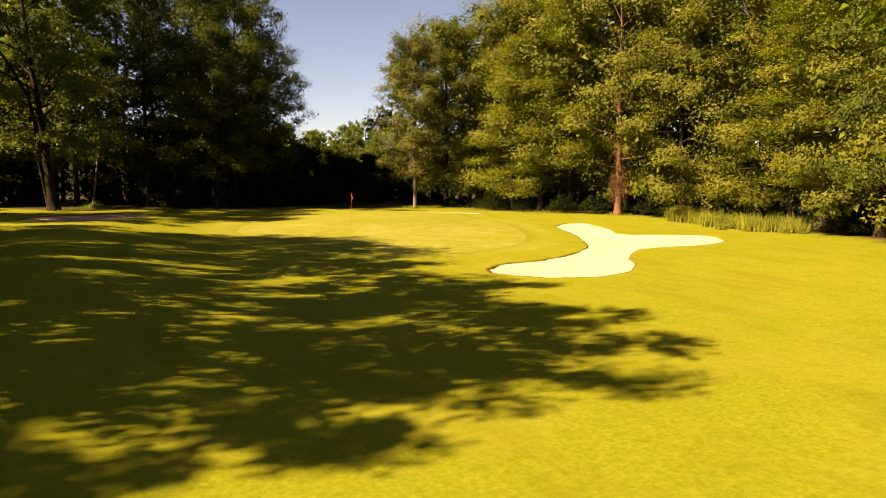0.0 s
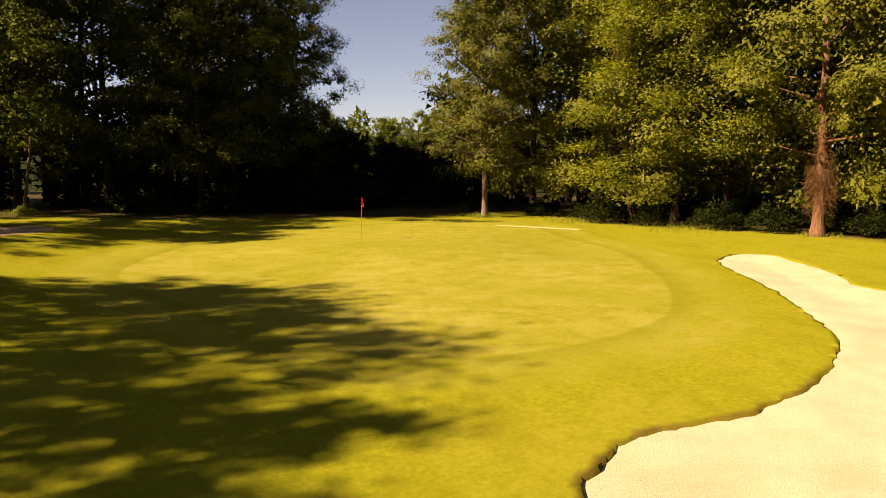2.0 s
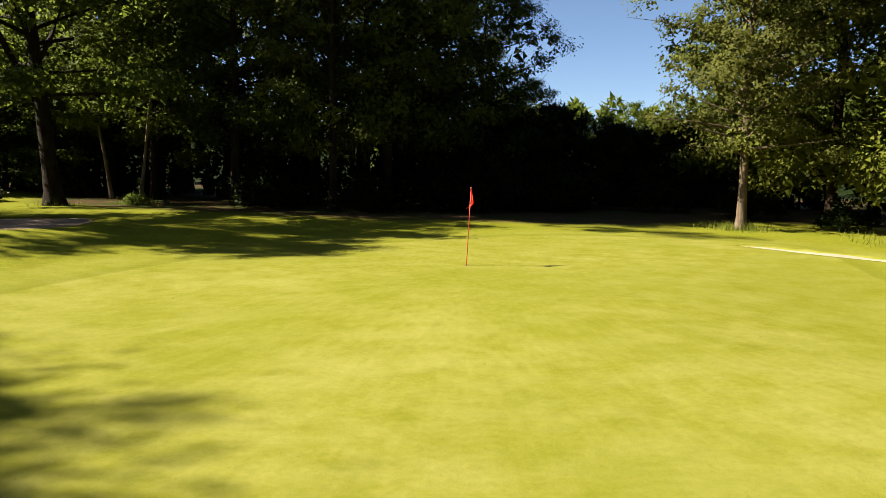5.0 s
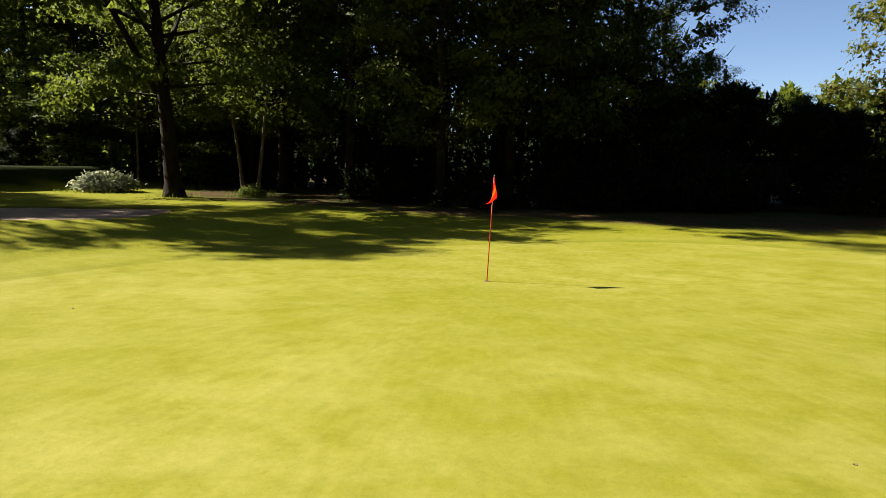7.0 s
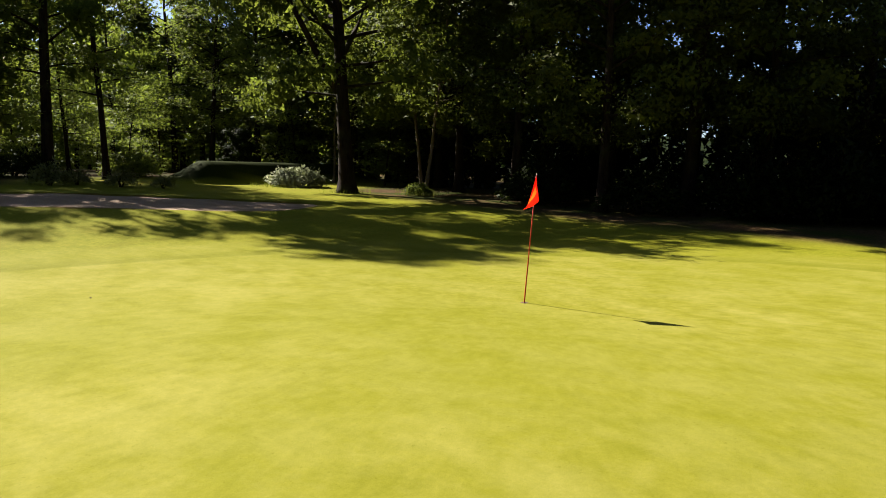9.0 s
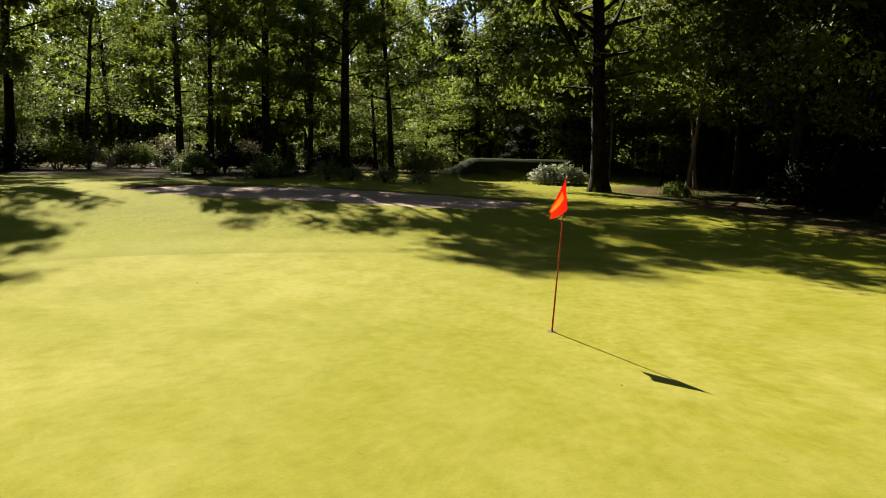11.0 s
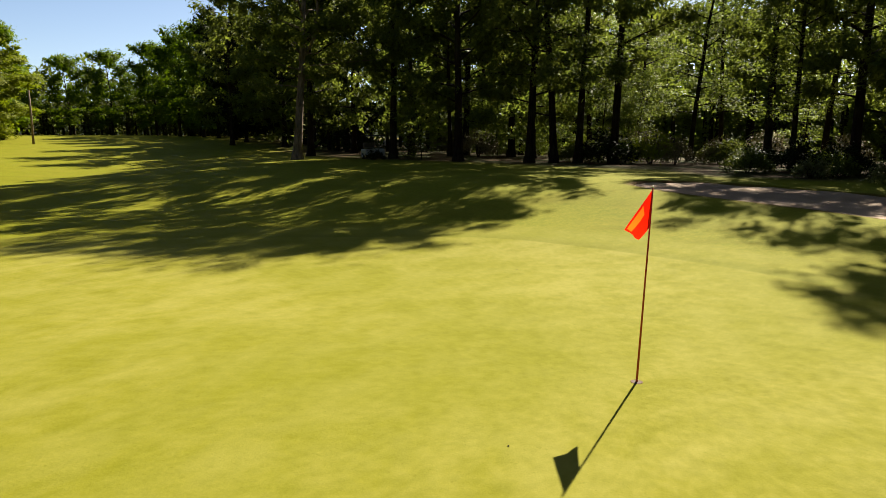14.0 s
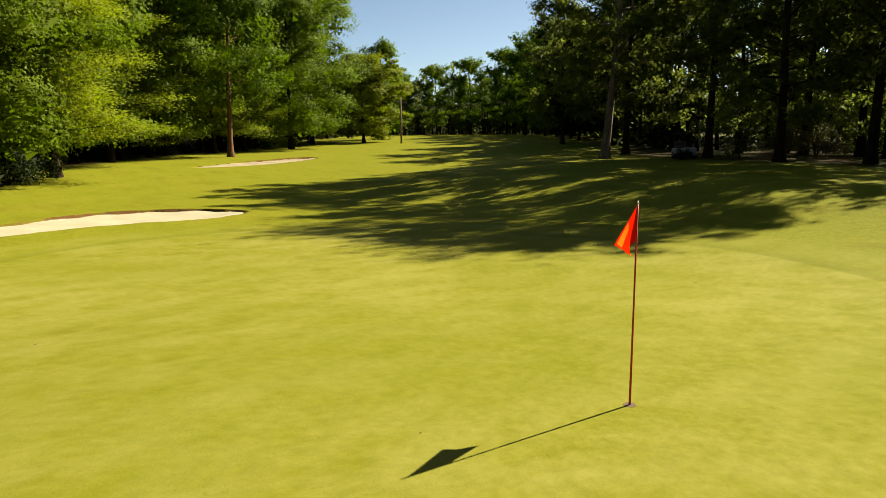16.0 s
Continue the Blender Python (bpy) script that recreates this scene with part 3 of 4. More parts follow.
def tree_kind(seed, height, base, radius, shape, leaf, bark, limbs=26, per=22, size=0.30, lean=0.3, rise=(5, 55), girth=1.0, spacing=0.85, leafless=0.25, flat=0.3, spread=0.68, fill=1.0, clump=0.0, pitch=1.5, arms=(), bare=0.38):
    """The two meshes of a tree: trunk with its limbs, and crown."""
    rng = np.random.default_rng(seed)
    r0 = height * 0.0125 * girth
    drift = rng.normal(0, lean, 2)
    wob = rng.normal(0, 0.12, (9, 2))
    steps = [0, 0.012, 0.03, 0.08, 0.2, 0.35, 0.52, 0.7, 0.86, 0.97]
    spine = []
    for i, t in enumerate(steps):
        o = drift * t * (1 + t) + (wob[i - 1] * t if i else 0)
        spine.append(Vector((o[0], o[1], height * t - (0.35 if i == 0 else 0))))
    flare = [2.0, 1.55, 1.25, 1.05, 0.92, 0.78, 0.6, 0.4, 0.2, 0.06]
    tb = Builder()
    tb.tube(spine, [r0 * f for f in flare], 10)

    def at(h):
        t = h / height
        for i in range(len(steps) - 1):
            if steps[i] <= t <= steps[i + 1]:
                k = (t - steps[i]) / (steps[i + 1] - steps[i])
                return spine[i].lerp(spine[i + 1], k), r0 * (flare[i] + (flare[i + 1] - flare[i]) * k)
        return spine[-1], r0 * 0.06

    centres, ways, inner, radii = [], [], [], []
    az = rng.uniform(0, 6.28)
    for ah, turn, lift, reach, share in arms:
        foot, fr = at(ah)
        c, e = radians(turn), radians(lift)
        way = Vector((math.cos(c) * math.cos(e), math.sin(c) * math.cos(e), math.sin(e)))
        side = way.cross(Vector((0, 0, 1))).normalized()
        crook = [foot + way * reach * t + side * 0.07 * reach * math.sin(5 * t + turn) + Vector((0, 0, 0.10 * reach * t * t)) for t in (0, 0.18, 0.4, 0.62, 0.82, 1)]
        tb.tube(crook, [fr * share * f for f in (1.1, 0.95, 0.8, 0.6, 0.38, 0.12)], 8, False)
    for i in range(limbs):
        u = (i + rng.uniform(0, 0.9)) / limbs
        h = base + (height - base) * u * 0.95
        foot, fr = at(h)
        az += 2.4 + rng.normal(0, 0.35)
        reach = radius * envelope(shape, u) * rng.uniform(0.6, 1.18)
        el = radians(rise[0] + (rise[1] - rise[0]) * u + rng.normal(0, 7))
        dirv = Vector((math.cos(az) * math.cos(el), math.sin(az) * math.cos(el), math.sin(el)))
        length = reach / max(0.35, math.cos(el))
        length = min(length, (height * 1.02 - foot.z) / max(0.15, math.sin(el)) if el > 0.15 else length)
        side = dirv.cross(Vector((0, 0, 1))).normalized()
        bend, sag = rng.normal(0, 0.12), rng.uniform(-0.05, 0.16)
        pts = [foot + dirv * length * t + side * bend * length * t * t + Vector((0, 0, -sag * length * t * t)) for t in (0, 0.25, 0.5, 0.75, 1)]
        lr = min(fr * 0.5, 0.03 + length * 0.011)
        tb.tube(pts, [lr, lr * 0.75, lr * 0.5, lr * 0.3, lr * 0.1], 5, False)
        if clump:
            n = max(2, int(length / pitch))
            for j in range(n):
                t = bare + (1 - bare) * (j + rng.uniform(0.3, 1)) / n
                q = foot + dirv * length * t + side * (bend * length * t * t + rng.normal(0, 0.16) * length * (1.1 - t) * 2) + Vector((0, 0, -sag * length * t * t + rng.normal(0, 0.3)))
                centres.append(tuple(q))
                radii.append(clump * rng.uniform(0.65, 1.25) * (1.15 - 0.35 * t))
                inner += [tuple(q), tuple(foot.lerp(q, 0.75))]
            n = 0
        else:
            n = max(3, int(length / spacing))
        for j in range(n):
            t = leafless + (1 - leafless) * (j + rng.uniform(0, 1)) / n
            q = foot + dirv * length * t + side * bend * length * t * t + Vector((0, 0, -sag * length * t * t))
            for sgn in (-1, 1):
                out = side * sgn * rng.uniform(0.1, 0.42) * length * (1.15 - t) + dirv * rng.uniform(0, 0.5)
                if out.length > 2.6:
                    out *= 2.6 / out.length
                tip = q + out + Vector((0, 0, rng.normal(0, 0.25)))
                if rng.random() < 0.4 and out.length > 0.7:
                    tb.tube([q, q.lerp(tip, 0.5) + Vector((0, 0, 0.06)), tip], [lr * 0.28, lr * 0.18, 0.008], 3, False)
                if t < 0.75 and rng.random() < 0.5:
                    inner.append(tuple(q + Vector(rng.normal(0, 0.5, 3))))
                centres.append(tuple(tip))
                ways.append(tuple((out.normalized() + dirv * 0.5)))
    centres, ways = np.array(centres), np.array(ways or [(0, 0, 1)])
    if clump:
        return tb.mesh("trunk", [bark]), puffs(rng, centres, np.array(radii), per, size, "crown", leaf, np.array(inner), fill)
    crown = sprays(rng, centres, ways, per, spread, flat, size, "crown", leaf, np.array(inner), fill)
    return tb.mesh("trunk", [bark]), crown


def make_tree(kind, name, label, group=""):
    ob = tagged(new(name), label, "tree", group)
    for nm, me in zip(("trunk", "crown"), kind):
        part(nm, me, ob)
    return ob


class Grove:
    """Plants trees: the first of a kind is built, the rest are copies."""

    def __init__(self):
        self.first, self.spots = {}, []

    def plant(self, key, x, y, scale=1.0, turn=None, tilt=(0, 0), stretch=1.0, sink=0.0):
        kind, name, label, group = KINDS[key]
        turn = random.uniform(0, 360) if turn is None else turn
        m = pose(x, y, level(x, y) - 0.02 - sink, tilt[0], tilt[1], turn)
        sc = (scale, scale, scale * stretch)
        if key not in self.first:
            ob = self.first[key] = make_tree(kind, name, label, group)
            ob.matrix_basis = m
        else:
            ob = copy_thing(self.first[key], m)
        ob.scale = sc
        self.spots.append((x, y))
        return ob

    def fill(self, keys, x0, x1, y0, y1, count, gap, test=None, smin=0.85, smax=1.15):
        placed = tries = 0
        while placed < count and tries < count * 40:
            tries += 1
            x, y = random.uniform(x0, x1), random.uniform(y0, y1)
            if test and not test(x, y):
                continue
            if any((x - a) ** 2 + (y - b) ** 2 < gap * gap for a, b in self.spots):
                continue
            self.plant(random.choice(keys), x, y, random.uniform(smin, smax))
            placed += 1


KINDS = {
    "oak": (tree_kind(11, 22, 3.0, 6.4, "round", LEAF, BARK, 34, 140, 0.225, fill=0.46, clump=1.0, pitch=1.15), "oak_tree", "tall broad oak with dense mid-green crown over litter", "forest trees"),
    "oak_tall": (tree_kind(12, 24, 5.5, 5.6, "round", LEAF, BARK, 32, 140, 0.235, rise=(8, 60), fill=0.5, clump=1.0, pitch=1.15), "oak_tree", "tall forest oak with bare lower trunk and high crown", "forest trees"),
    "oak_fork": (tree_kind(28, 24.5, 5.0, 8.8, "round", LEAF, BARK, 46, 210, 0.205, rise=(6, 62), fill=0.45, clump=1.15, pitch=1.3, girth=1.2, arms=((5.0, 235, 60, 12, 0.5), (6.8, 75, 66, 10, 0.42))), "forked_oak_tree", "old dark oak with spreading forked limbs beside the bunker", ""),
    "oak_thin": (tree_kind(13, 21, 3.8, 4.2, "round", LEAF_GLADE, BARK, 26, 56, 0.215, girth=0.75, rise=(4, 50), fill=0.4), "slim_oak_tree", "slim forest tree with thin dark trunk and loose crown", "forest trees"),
    "oak_rust": (tree_kind(33, 22, 4.2, 6.2, "dome", LEAF_OLIVE, BARK_RUST, 34, 400, 0.20, fill=0.6, clump=1.8, pitch=2.3, rise=(8, 58)), "oak_tree", "tall oak with rusty dead shoots on its trunk", "trees along the fairway edge"),
    "oak_back": (tree_kind(31, 22, 3.0, 6.4, "round", LEAF, BARK, 28, 84, 0.31, fill=0.7, clump=1.4), "oak_tree", "tall broad oak standing back in the wood", "forest trees"),
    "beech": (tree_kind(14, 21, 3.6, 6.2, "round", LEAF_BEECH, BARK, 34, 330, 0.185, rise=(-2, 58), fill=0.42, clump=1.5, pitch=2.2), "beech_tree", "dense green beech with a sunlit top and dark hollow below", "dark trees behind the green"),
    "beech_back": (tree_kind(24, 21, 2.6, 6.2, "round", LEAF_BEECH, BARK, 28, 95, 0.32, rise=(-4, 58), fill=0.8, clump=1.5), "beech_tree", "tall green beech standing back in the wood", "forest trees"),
    "glade": (tree_kind(32, 20, 2.0, 6.0, "round", LEAF_GLADE, BARK, 28, 80, 0.34, rise=(-4, 58), fill=0.5, clump=1.3), "glade_tree", "sunlit green tree beyond the clearing in the wood", "forest trees"),
    "edge": (tree_kind(15, 20.5, 2.0, 5.8, "dome", LEAF_OLIVE, BARK, 36, 440, 0.20, rise=(-10, 60), fill=0.7, clump=1.95, pitch=2.5), "edge_tree", "broad green tree with foliage down to the grass", "trees along the fairway edge"),
    # back row takes the darker beech leaf, its shaded depth put in colour
    "edge_back": (tree_kind(29, 20.5, 2.0, 5.8, "round", LEAF_BEECH, BARK, 32, 100, 0.28, rise=(-8, 55), fill=0.7, clump=1.4), "edge_tree", "broad tree in a shade-darker leaf standing behind the fairway edge", "trees along the fairway edge"),
    "lime": (tree_kind(16, 17.5, 2.0, 5.2, "cone", LEAF_GOLD, BARK, 36, 190, 0.155, rise=(-4, 35), flat=0.22, fill=0.36, spacing=1.6, spread=0.85), "hornbeam_tree", "yellow-green hornbeam with layered sprays down to the grass", "trees along the fairway edge"),
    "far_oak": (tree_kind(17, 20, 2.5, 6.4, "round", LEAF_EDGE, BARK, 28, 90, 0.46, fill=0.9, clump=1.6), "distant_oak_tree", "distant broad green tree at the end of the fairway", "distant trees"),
    "far_dark": (tree_kind(18, 18, 1.0, 6.0, "round", LEAF_DARK, BARK, 26, 80, 0.48, rise=(-4, 55), fill=1.0, clump=1.6), "distant_beech_tree", "distant tree in shade-dark green leaves in the wood", "distant trees"),
    "thicket": (tree_kind(26, 17, 0.6, 6.8, "round", LEAF_DARK, BARK, 30, 110, 0.40, rise=(-6, 60), fill=1.4, clump=1.9), "thicket_tree", "low dense tree in shade-dark leaves closing the gap behind the green", "thicket trees"),
    "far_lime": (tree_kind(21, 20, 1.6, 7.0, "dome", LEAF_LIME, BARK, 54, 330, 0.31, fill=1.0, rise=(0, 62), clump=1.8, pitch=2.2), "distant_lime_tree", "broad round yellow-green tree standing beside the fairway", ""),
    "alder": (tree_kind(19, 17.5, 3.4, 4.8, "egg", LEAF_GREY, BARK_PALE, 92, 150, 0.14, lean=0.1, rise=(12, 60), girth=0.85, fill=0.24, clump=0.85, pitch=1.2, bare=0.15), "alder_tree", "upright grey-green tree with a bare pale trunk beside the green", ""),
    "oak_pale": (tree_kind(22, 25, 6.5, 7.8, "round", LEAF, BARK_PALE, 40, 160, 0.235, rise=(10, 60), fill=0.45, clump=1.0, pitch=1.15, arms=((9.5, 60, 62, 9, 0.6),)), "pale_oak_tree", "tall tree with a pale leaning trunk at the wood's edge", ""),
    "slender": (tree_kind(23, 13, 4.5, 2.6, "round", LEAF, BARK_PALE, 18, 26, 0.22, girth=0.62, rise=(5, 50), fill=0.3, lean=0.15), "slender_tree", "slender tree with a thin pale trunk in the shade", "slender trees"),
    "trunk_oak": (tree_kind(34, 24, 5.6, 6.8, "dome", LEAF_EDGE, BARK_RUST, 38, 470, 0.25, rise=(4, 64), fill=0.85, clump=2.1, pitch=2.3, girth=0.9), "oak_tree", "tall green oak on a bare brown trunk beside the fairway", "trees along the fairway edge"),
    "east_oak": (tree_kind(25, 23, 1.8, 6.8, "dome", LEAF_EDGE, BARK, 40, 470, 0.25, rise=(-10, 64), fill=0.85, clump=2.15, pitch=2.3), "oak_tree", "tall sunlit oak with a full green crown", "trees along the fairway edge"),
    "tall_lime": (tree_kind(27, 21, 2.2, 5.8, "cone", LEAF_LIME, BARK, 44, 270, 0.175, rise=(0, 35), flat=0.22, fill=0.4, spacing=1.6, spread=0.85), "tall_hornbeam_tree", "tall yellow-green hornbeam with layered sprays over deep shade", "trees along the fairway edge"),
    "sapling": (tree_kind(20, 9, 0.8, 2.8, "round", LEAF_GLADE, BARK, 22, 20, 0.26, girth=0.6, lean=0.6, spacing=0.6, flat=0.18, spread=0.5, fill=0.32), "sapling", "young lime-green sapling in the wood", "saplings"),
}
grove = Grove()
PLANT = grove.plant

# west wood behind the shaded bunker
PLANT("oak", -38.6, 3.6, 0.96, turn=-56, stretch=1.18)
PLANT("oak_tall", -34.6, 7.7, 0.94, turn=-87)
PLANT("oak_thin", -33.9, 10.6, 0.84, stretch=1.2)
PLANT("oak_thin", -43.6, 13.0, 0.66)
for x, y, s in ((-37.0, 22.0, .2), (-38.5, 28.5, .3)):
    PLANT("thicket", x, y, s)
PLANT("oak_thin", -51.5, 2.2, 1.08)
PLANT("oak_tall", -44.6, -1.2, 0.84, turn=109, stretch=1.07)
PLANT("oak_thin", -40.6, 0.4, 0.85, turn=60)
PLANT("oak_thin", -37.4, 6.2, 0.82, turn=200)
PLANT("oak_thin", -52.6, -7.4, 0.95)
PLANT("oak_thin", -57.0, -5.5, 1.0)
PLANT("oak_tall", -43.0, -11.2, 0.92, turn=0, stretch=1.2)
PLANT("oak", -41.0, -16.9, 1.03, turn=0, tilt=(-1.5, 2), stretch=1.15)
PLANT("oak_thin", -41.6, -15.2, 1.3, turn=0, tilt=(0, 2))
PLANT("oak_thin", -42.2, -13.6, 1.25, turn=101)
PLANT("oak", -39.5, -22.0, 1.06, turn=-88)
PLANT("oak_tall", -52.4, -23.0, 1.0, turn=-137)
PLANT("oak_tall", -41.5, -29.0, 0.92, turn=90, stretch=1.17)
PLANT("oak_pale", -36.0, -34.5, 1.0, turn=0, tilt=(-2, -4), stretch=0.86)
PLANT("oak", -44.0, -39.5, 1.0, turn=-32)
PLANT("oak_tall", -54.0, -28.5, 1.0, turn=-6)
PLANT("oak_back", -53.0, -41.0, 1.0, turn=-68)
PLANT("beech_back", -62.0, -47.0, 1.0)
PLANT("oak_fork", -20.7, 16.8, 1.0, turn=0, tilt=(0, -4))
PLANT("slender", -17.5, 19.5, 1.0, turn=0, tilt=(0, 7))
PLANT("slender", -21.0, 23.6, 1.1, turn=0, tilt=(0, -9))
PLANT("slender", -29.6, 24.5, 0.8, turn=0)
for key, x, y, s in (("oak_thin", -44.5, 25.0, 1), ("oak_thin", -41.0, 27.0, 1.1), ("oak_thin", -48.0, 29.0, 1), ("glade", -56.0, 32.0, 1.0), ("oak_thin", -38.0, 29.5, 1.1),
                     ("oak_back", -51.0, 9.5, 1.0), ("beech_back", -53.0, 27.0, 1.0), ("oak_back", -46.0, 36.0, 1.0)):
    PLANT(key, x, y, s)
for x, y, s in ((-66, -51, 1.0), (-71, -45, 1.0), (-50, -20, .9), (-53, -34, 1.0), (-74, -36, 1.05), (-77, -24, 1), (-75, -16, .8), (-78, -3, .7), (-75, 8, 1.05), (-72, 18, 1), (-66, 28, 1)):
    PLANT("glade", x, y, s)
grove.fill(["oak_thin", "glade", "oak_thin"], -64, -44, -36, 34, 6, 4.5, lambda x, y: not -13 < y < 24)
grove.fill(["oak_back", "oak_back", "oak_thin"], -46, -20, 25, 44, 13, 4.5)
grove.fill(["sapling"], -60, -41, -34, 24, 20, 2.4, smin=0.5, smax=0.95)
grove.fill(["sapling"], -40, -24, 25, 40, 5, 2.6, smin=0.7)

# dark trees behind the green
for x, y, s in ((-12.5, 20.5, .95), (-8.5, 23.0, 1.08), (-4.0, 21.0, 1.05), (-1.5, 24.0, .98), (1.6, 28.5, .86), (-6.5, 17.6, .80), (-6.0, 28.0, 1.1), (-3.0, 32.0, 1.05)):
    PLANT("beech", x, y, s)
PLANT("oak", -18.5, 24.0, 0.9)
PLANT("oak", -14.5, 27.0, 1.05)
for x, y, s in ((6.0, 35.0, .42), (11.5, 34.0, .3), (3.0, 38.0, .6)):
    PLANT("beech", x, y, s)
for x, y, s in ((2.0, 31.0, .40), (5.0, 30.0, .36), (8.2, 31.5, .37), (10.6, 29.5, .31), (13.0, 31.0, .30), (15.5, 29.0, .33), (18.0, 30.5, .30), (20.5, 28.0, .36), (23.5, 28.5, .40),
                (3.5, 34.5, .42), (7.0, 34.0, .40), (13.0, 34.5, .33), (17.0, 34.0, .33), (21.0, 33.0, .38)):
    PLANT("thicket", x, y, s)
for x, y, s in ((31.0, 76.0, .55), (37.0, 78.0, .6), (25.0, 77.0, .5), (26.0, 50.0, .42), (31.0, 56.0, .5)):
    PLANT("oak_back", x, y, s)

# tree beside the green and the east wood
PLANT("alder", 12.8, 12.5, 1.0, turn=40)
for key, x, y, s in (("edge", 18.5, 15.5, .95), ("edge", 21.0, 9.0, 1.0), ("lime", 19.8, 4.6, 1.0), ("lime", 24.0, 0.6, 1.25), ("oak_rust", 23.4, -6.6, 1.0),
                     ("edge_back", 27.5, -3.0, 1.1), ("edge", 28.5, -10.5, 1.05), ("edge_back", 30.0, -17.0, 1.08), ("lime", 25.6, -21.8, 0.95), ("edge", 24.6, -28.6, .9),
                     ("oak_back", 33.0, -24.5, 1.05), ("beech", 19.2, -33.0, .8), ("oak_back", 27.0, 14.0, 1.05), ("oak_back", 29.0, 6.0, 1.1), ("oak_back", 34.0, -6.0, 1.1),
                     ("oak_back", 36.0, -14.0, 1.1), ("beech_back", 24.0, 21.0, 1.0), ("beech_back", 33.0, -32.0, 1.1), ("beech_back", 17.5, 22.0, .85), ("lime", 25.0, -33.0, .8), ("edge", 24.8, -12.5, .9), ("edge", 23.0, 4.0, 1.0), ("edge", 26.5, -18.5, .95), ("edge_back", 32.0, 11.0, 1.1), ("edge_back", 35.0, 0.0, 1.15), ("edge_back", 37.0, -20.0, 1.15)):
    PLANT(key, x, y, s)

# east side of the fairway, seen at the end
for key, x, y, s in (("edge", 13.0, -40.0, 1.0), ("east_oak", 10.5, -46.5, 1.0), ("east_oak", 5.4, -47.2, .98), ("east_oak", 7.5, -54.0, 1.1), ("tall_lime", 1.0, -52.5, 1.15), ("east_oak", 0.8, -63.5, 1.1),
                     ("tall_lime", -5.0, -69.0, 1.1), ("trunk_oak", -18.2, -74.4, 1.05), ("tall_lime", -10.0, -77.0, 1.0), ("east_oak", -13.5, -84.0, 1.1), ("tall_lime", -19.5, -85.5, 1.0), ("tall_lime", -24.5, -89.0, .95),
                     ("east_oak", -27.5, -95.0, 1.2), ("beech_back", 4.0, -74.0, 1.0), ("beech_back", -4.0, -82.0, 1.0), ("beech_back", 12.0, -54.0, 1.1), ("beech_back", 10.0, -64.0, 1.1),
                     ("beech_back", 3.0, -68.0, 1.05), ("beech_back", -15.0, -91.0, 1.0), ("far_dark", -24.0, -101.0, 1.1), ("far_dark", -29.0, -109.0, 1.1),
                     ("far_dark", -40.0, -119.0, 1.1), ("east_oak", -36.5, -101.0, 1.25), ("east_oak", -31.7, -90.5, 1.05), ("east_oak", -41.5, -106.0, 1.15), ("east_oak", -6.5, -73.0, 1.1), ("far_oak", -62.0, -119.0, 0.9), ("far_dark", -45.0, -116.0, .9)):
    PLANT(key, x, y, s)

PLANT("far_lime", -52.0, -107.5, 1.06, stretch=0.68)

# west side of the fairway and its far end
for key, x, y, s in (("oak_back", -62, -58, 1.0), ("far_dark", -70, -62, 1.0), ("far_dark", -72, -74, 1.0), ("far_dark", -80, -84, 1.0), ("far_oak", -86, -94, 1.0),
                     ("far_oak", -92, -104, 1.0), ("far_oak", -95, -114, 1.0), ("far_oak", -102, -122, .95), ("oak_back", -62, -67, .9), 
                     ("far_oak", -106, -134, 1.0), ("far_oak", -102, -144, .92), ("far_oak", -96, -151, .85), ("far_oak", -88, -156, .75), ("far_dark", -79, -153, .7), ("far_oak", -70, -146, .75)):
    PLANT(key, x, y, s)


def make_wood(name, label, path, height, seed, leaf, gap=4.0, rows=2, back=(0, 0), size=0.95, per=420):
    """Distant woodland as one mass of leafy crowns on trunks along a line."""
    rng = np.random.default_rng(seed)
    cs, ways, tb = [], [], Builder()
    for (ax, ay), (bx, by) in zip(path[:-1], path[1:]):
        n = max(1, int(math.hypot(bx - ax, by - ay) / gap))
        for r in range(rows):
            for i in range(n):
                t = (i + rng.uniform(0, 1)) / n
                x, y = ax + (bx - ax) * t + back[0] * r + rng.normal(0, 1), ay + (by - ay) * t + back[1] * r + rng.normal(0, 1)
                h, z = height * rng.uniform(0.78, 1.12) * (1 + 0.12 * r), level(x, y)
                tb.tube([(x, y, z - 0.3), (x + 0.2, y, z + h * 0.4), (x, y, z + h * 0.8)], [0.28, 0.2, 0.06], 6, False)
                wd = h * rng.uniform(0.2, 0.27)
                u = rng.uniform(0, 1, per) ** 0.9
                az = rng.uniform(0, 6.283, per)
                prof = np.sin(np.pi * np.clip(0.2 + 0.78 * u, 0, 1)) ** 0.6 * (1 + 0.25 * np.sin(az * 3 + i) * np.sin(u * 9 + r))
                rad = wd * prof * rng.uniform(0.35, 1.0, per) ** 0.5
                q = np.stack([np.cos(az), np.sin(az), u - 0.4], 1)
                cs.append(np.stack([x + np.cos(az) * rad, y + np.sin(az) * rad, z + 0.2 + u * h * 0.97], 1))
                ways.append(q)
    c, w = np.concatenate(cs), np.concatenate(ways)
    n = len(c)
    ln = size * rng.uniform(0.5, 1.3, n)
    me = leaf_mesh(name, c, w * 0.5 + rng.normal(0, 0.7, (n, 3)), rng.normal(0, 0.5, (n, 3)) + np.array([0, 0, 1.0]), ln, ln * rng.uniform(0.5, 0.8, n), leaf)
    tagged(new(name, me), label, "woodland", kind="stuff")
    tagged(new(name + "_trunks", tb.mesh(name + "_trunks", [BARK])), "dark trunks of the " + label, "woodland", kind="stuff")


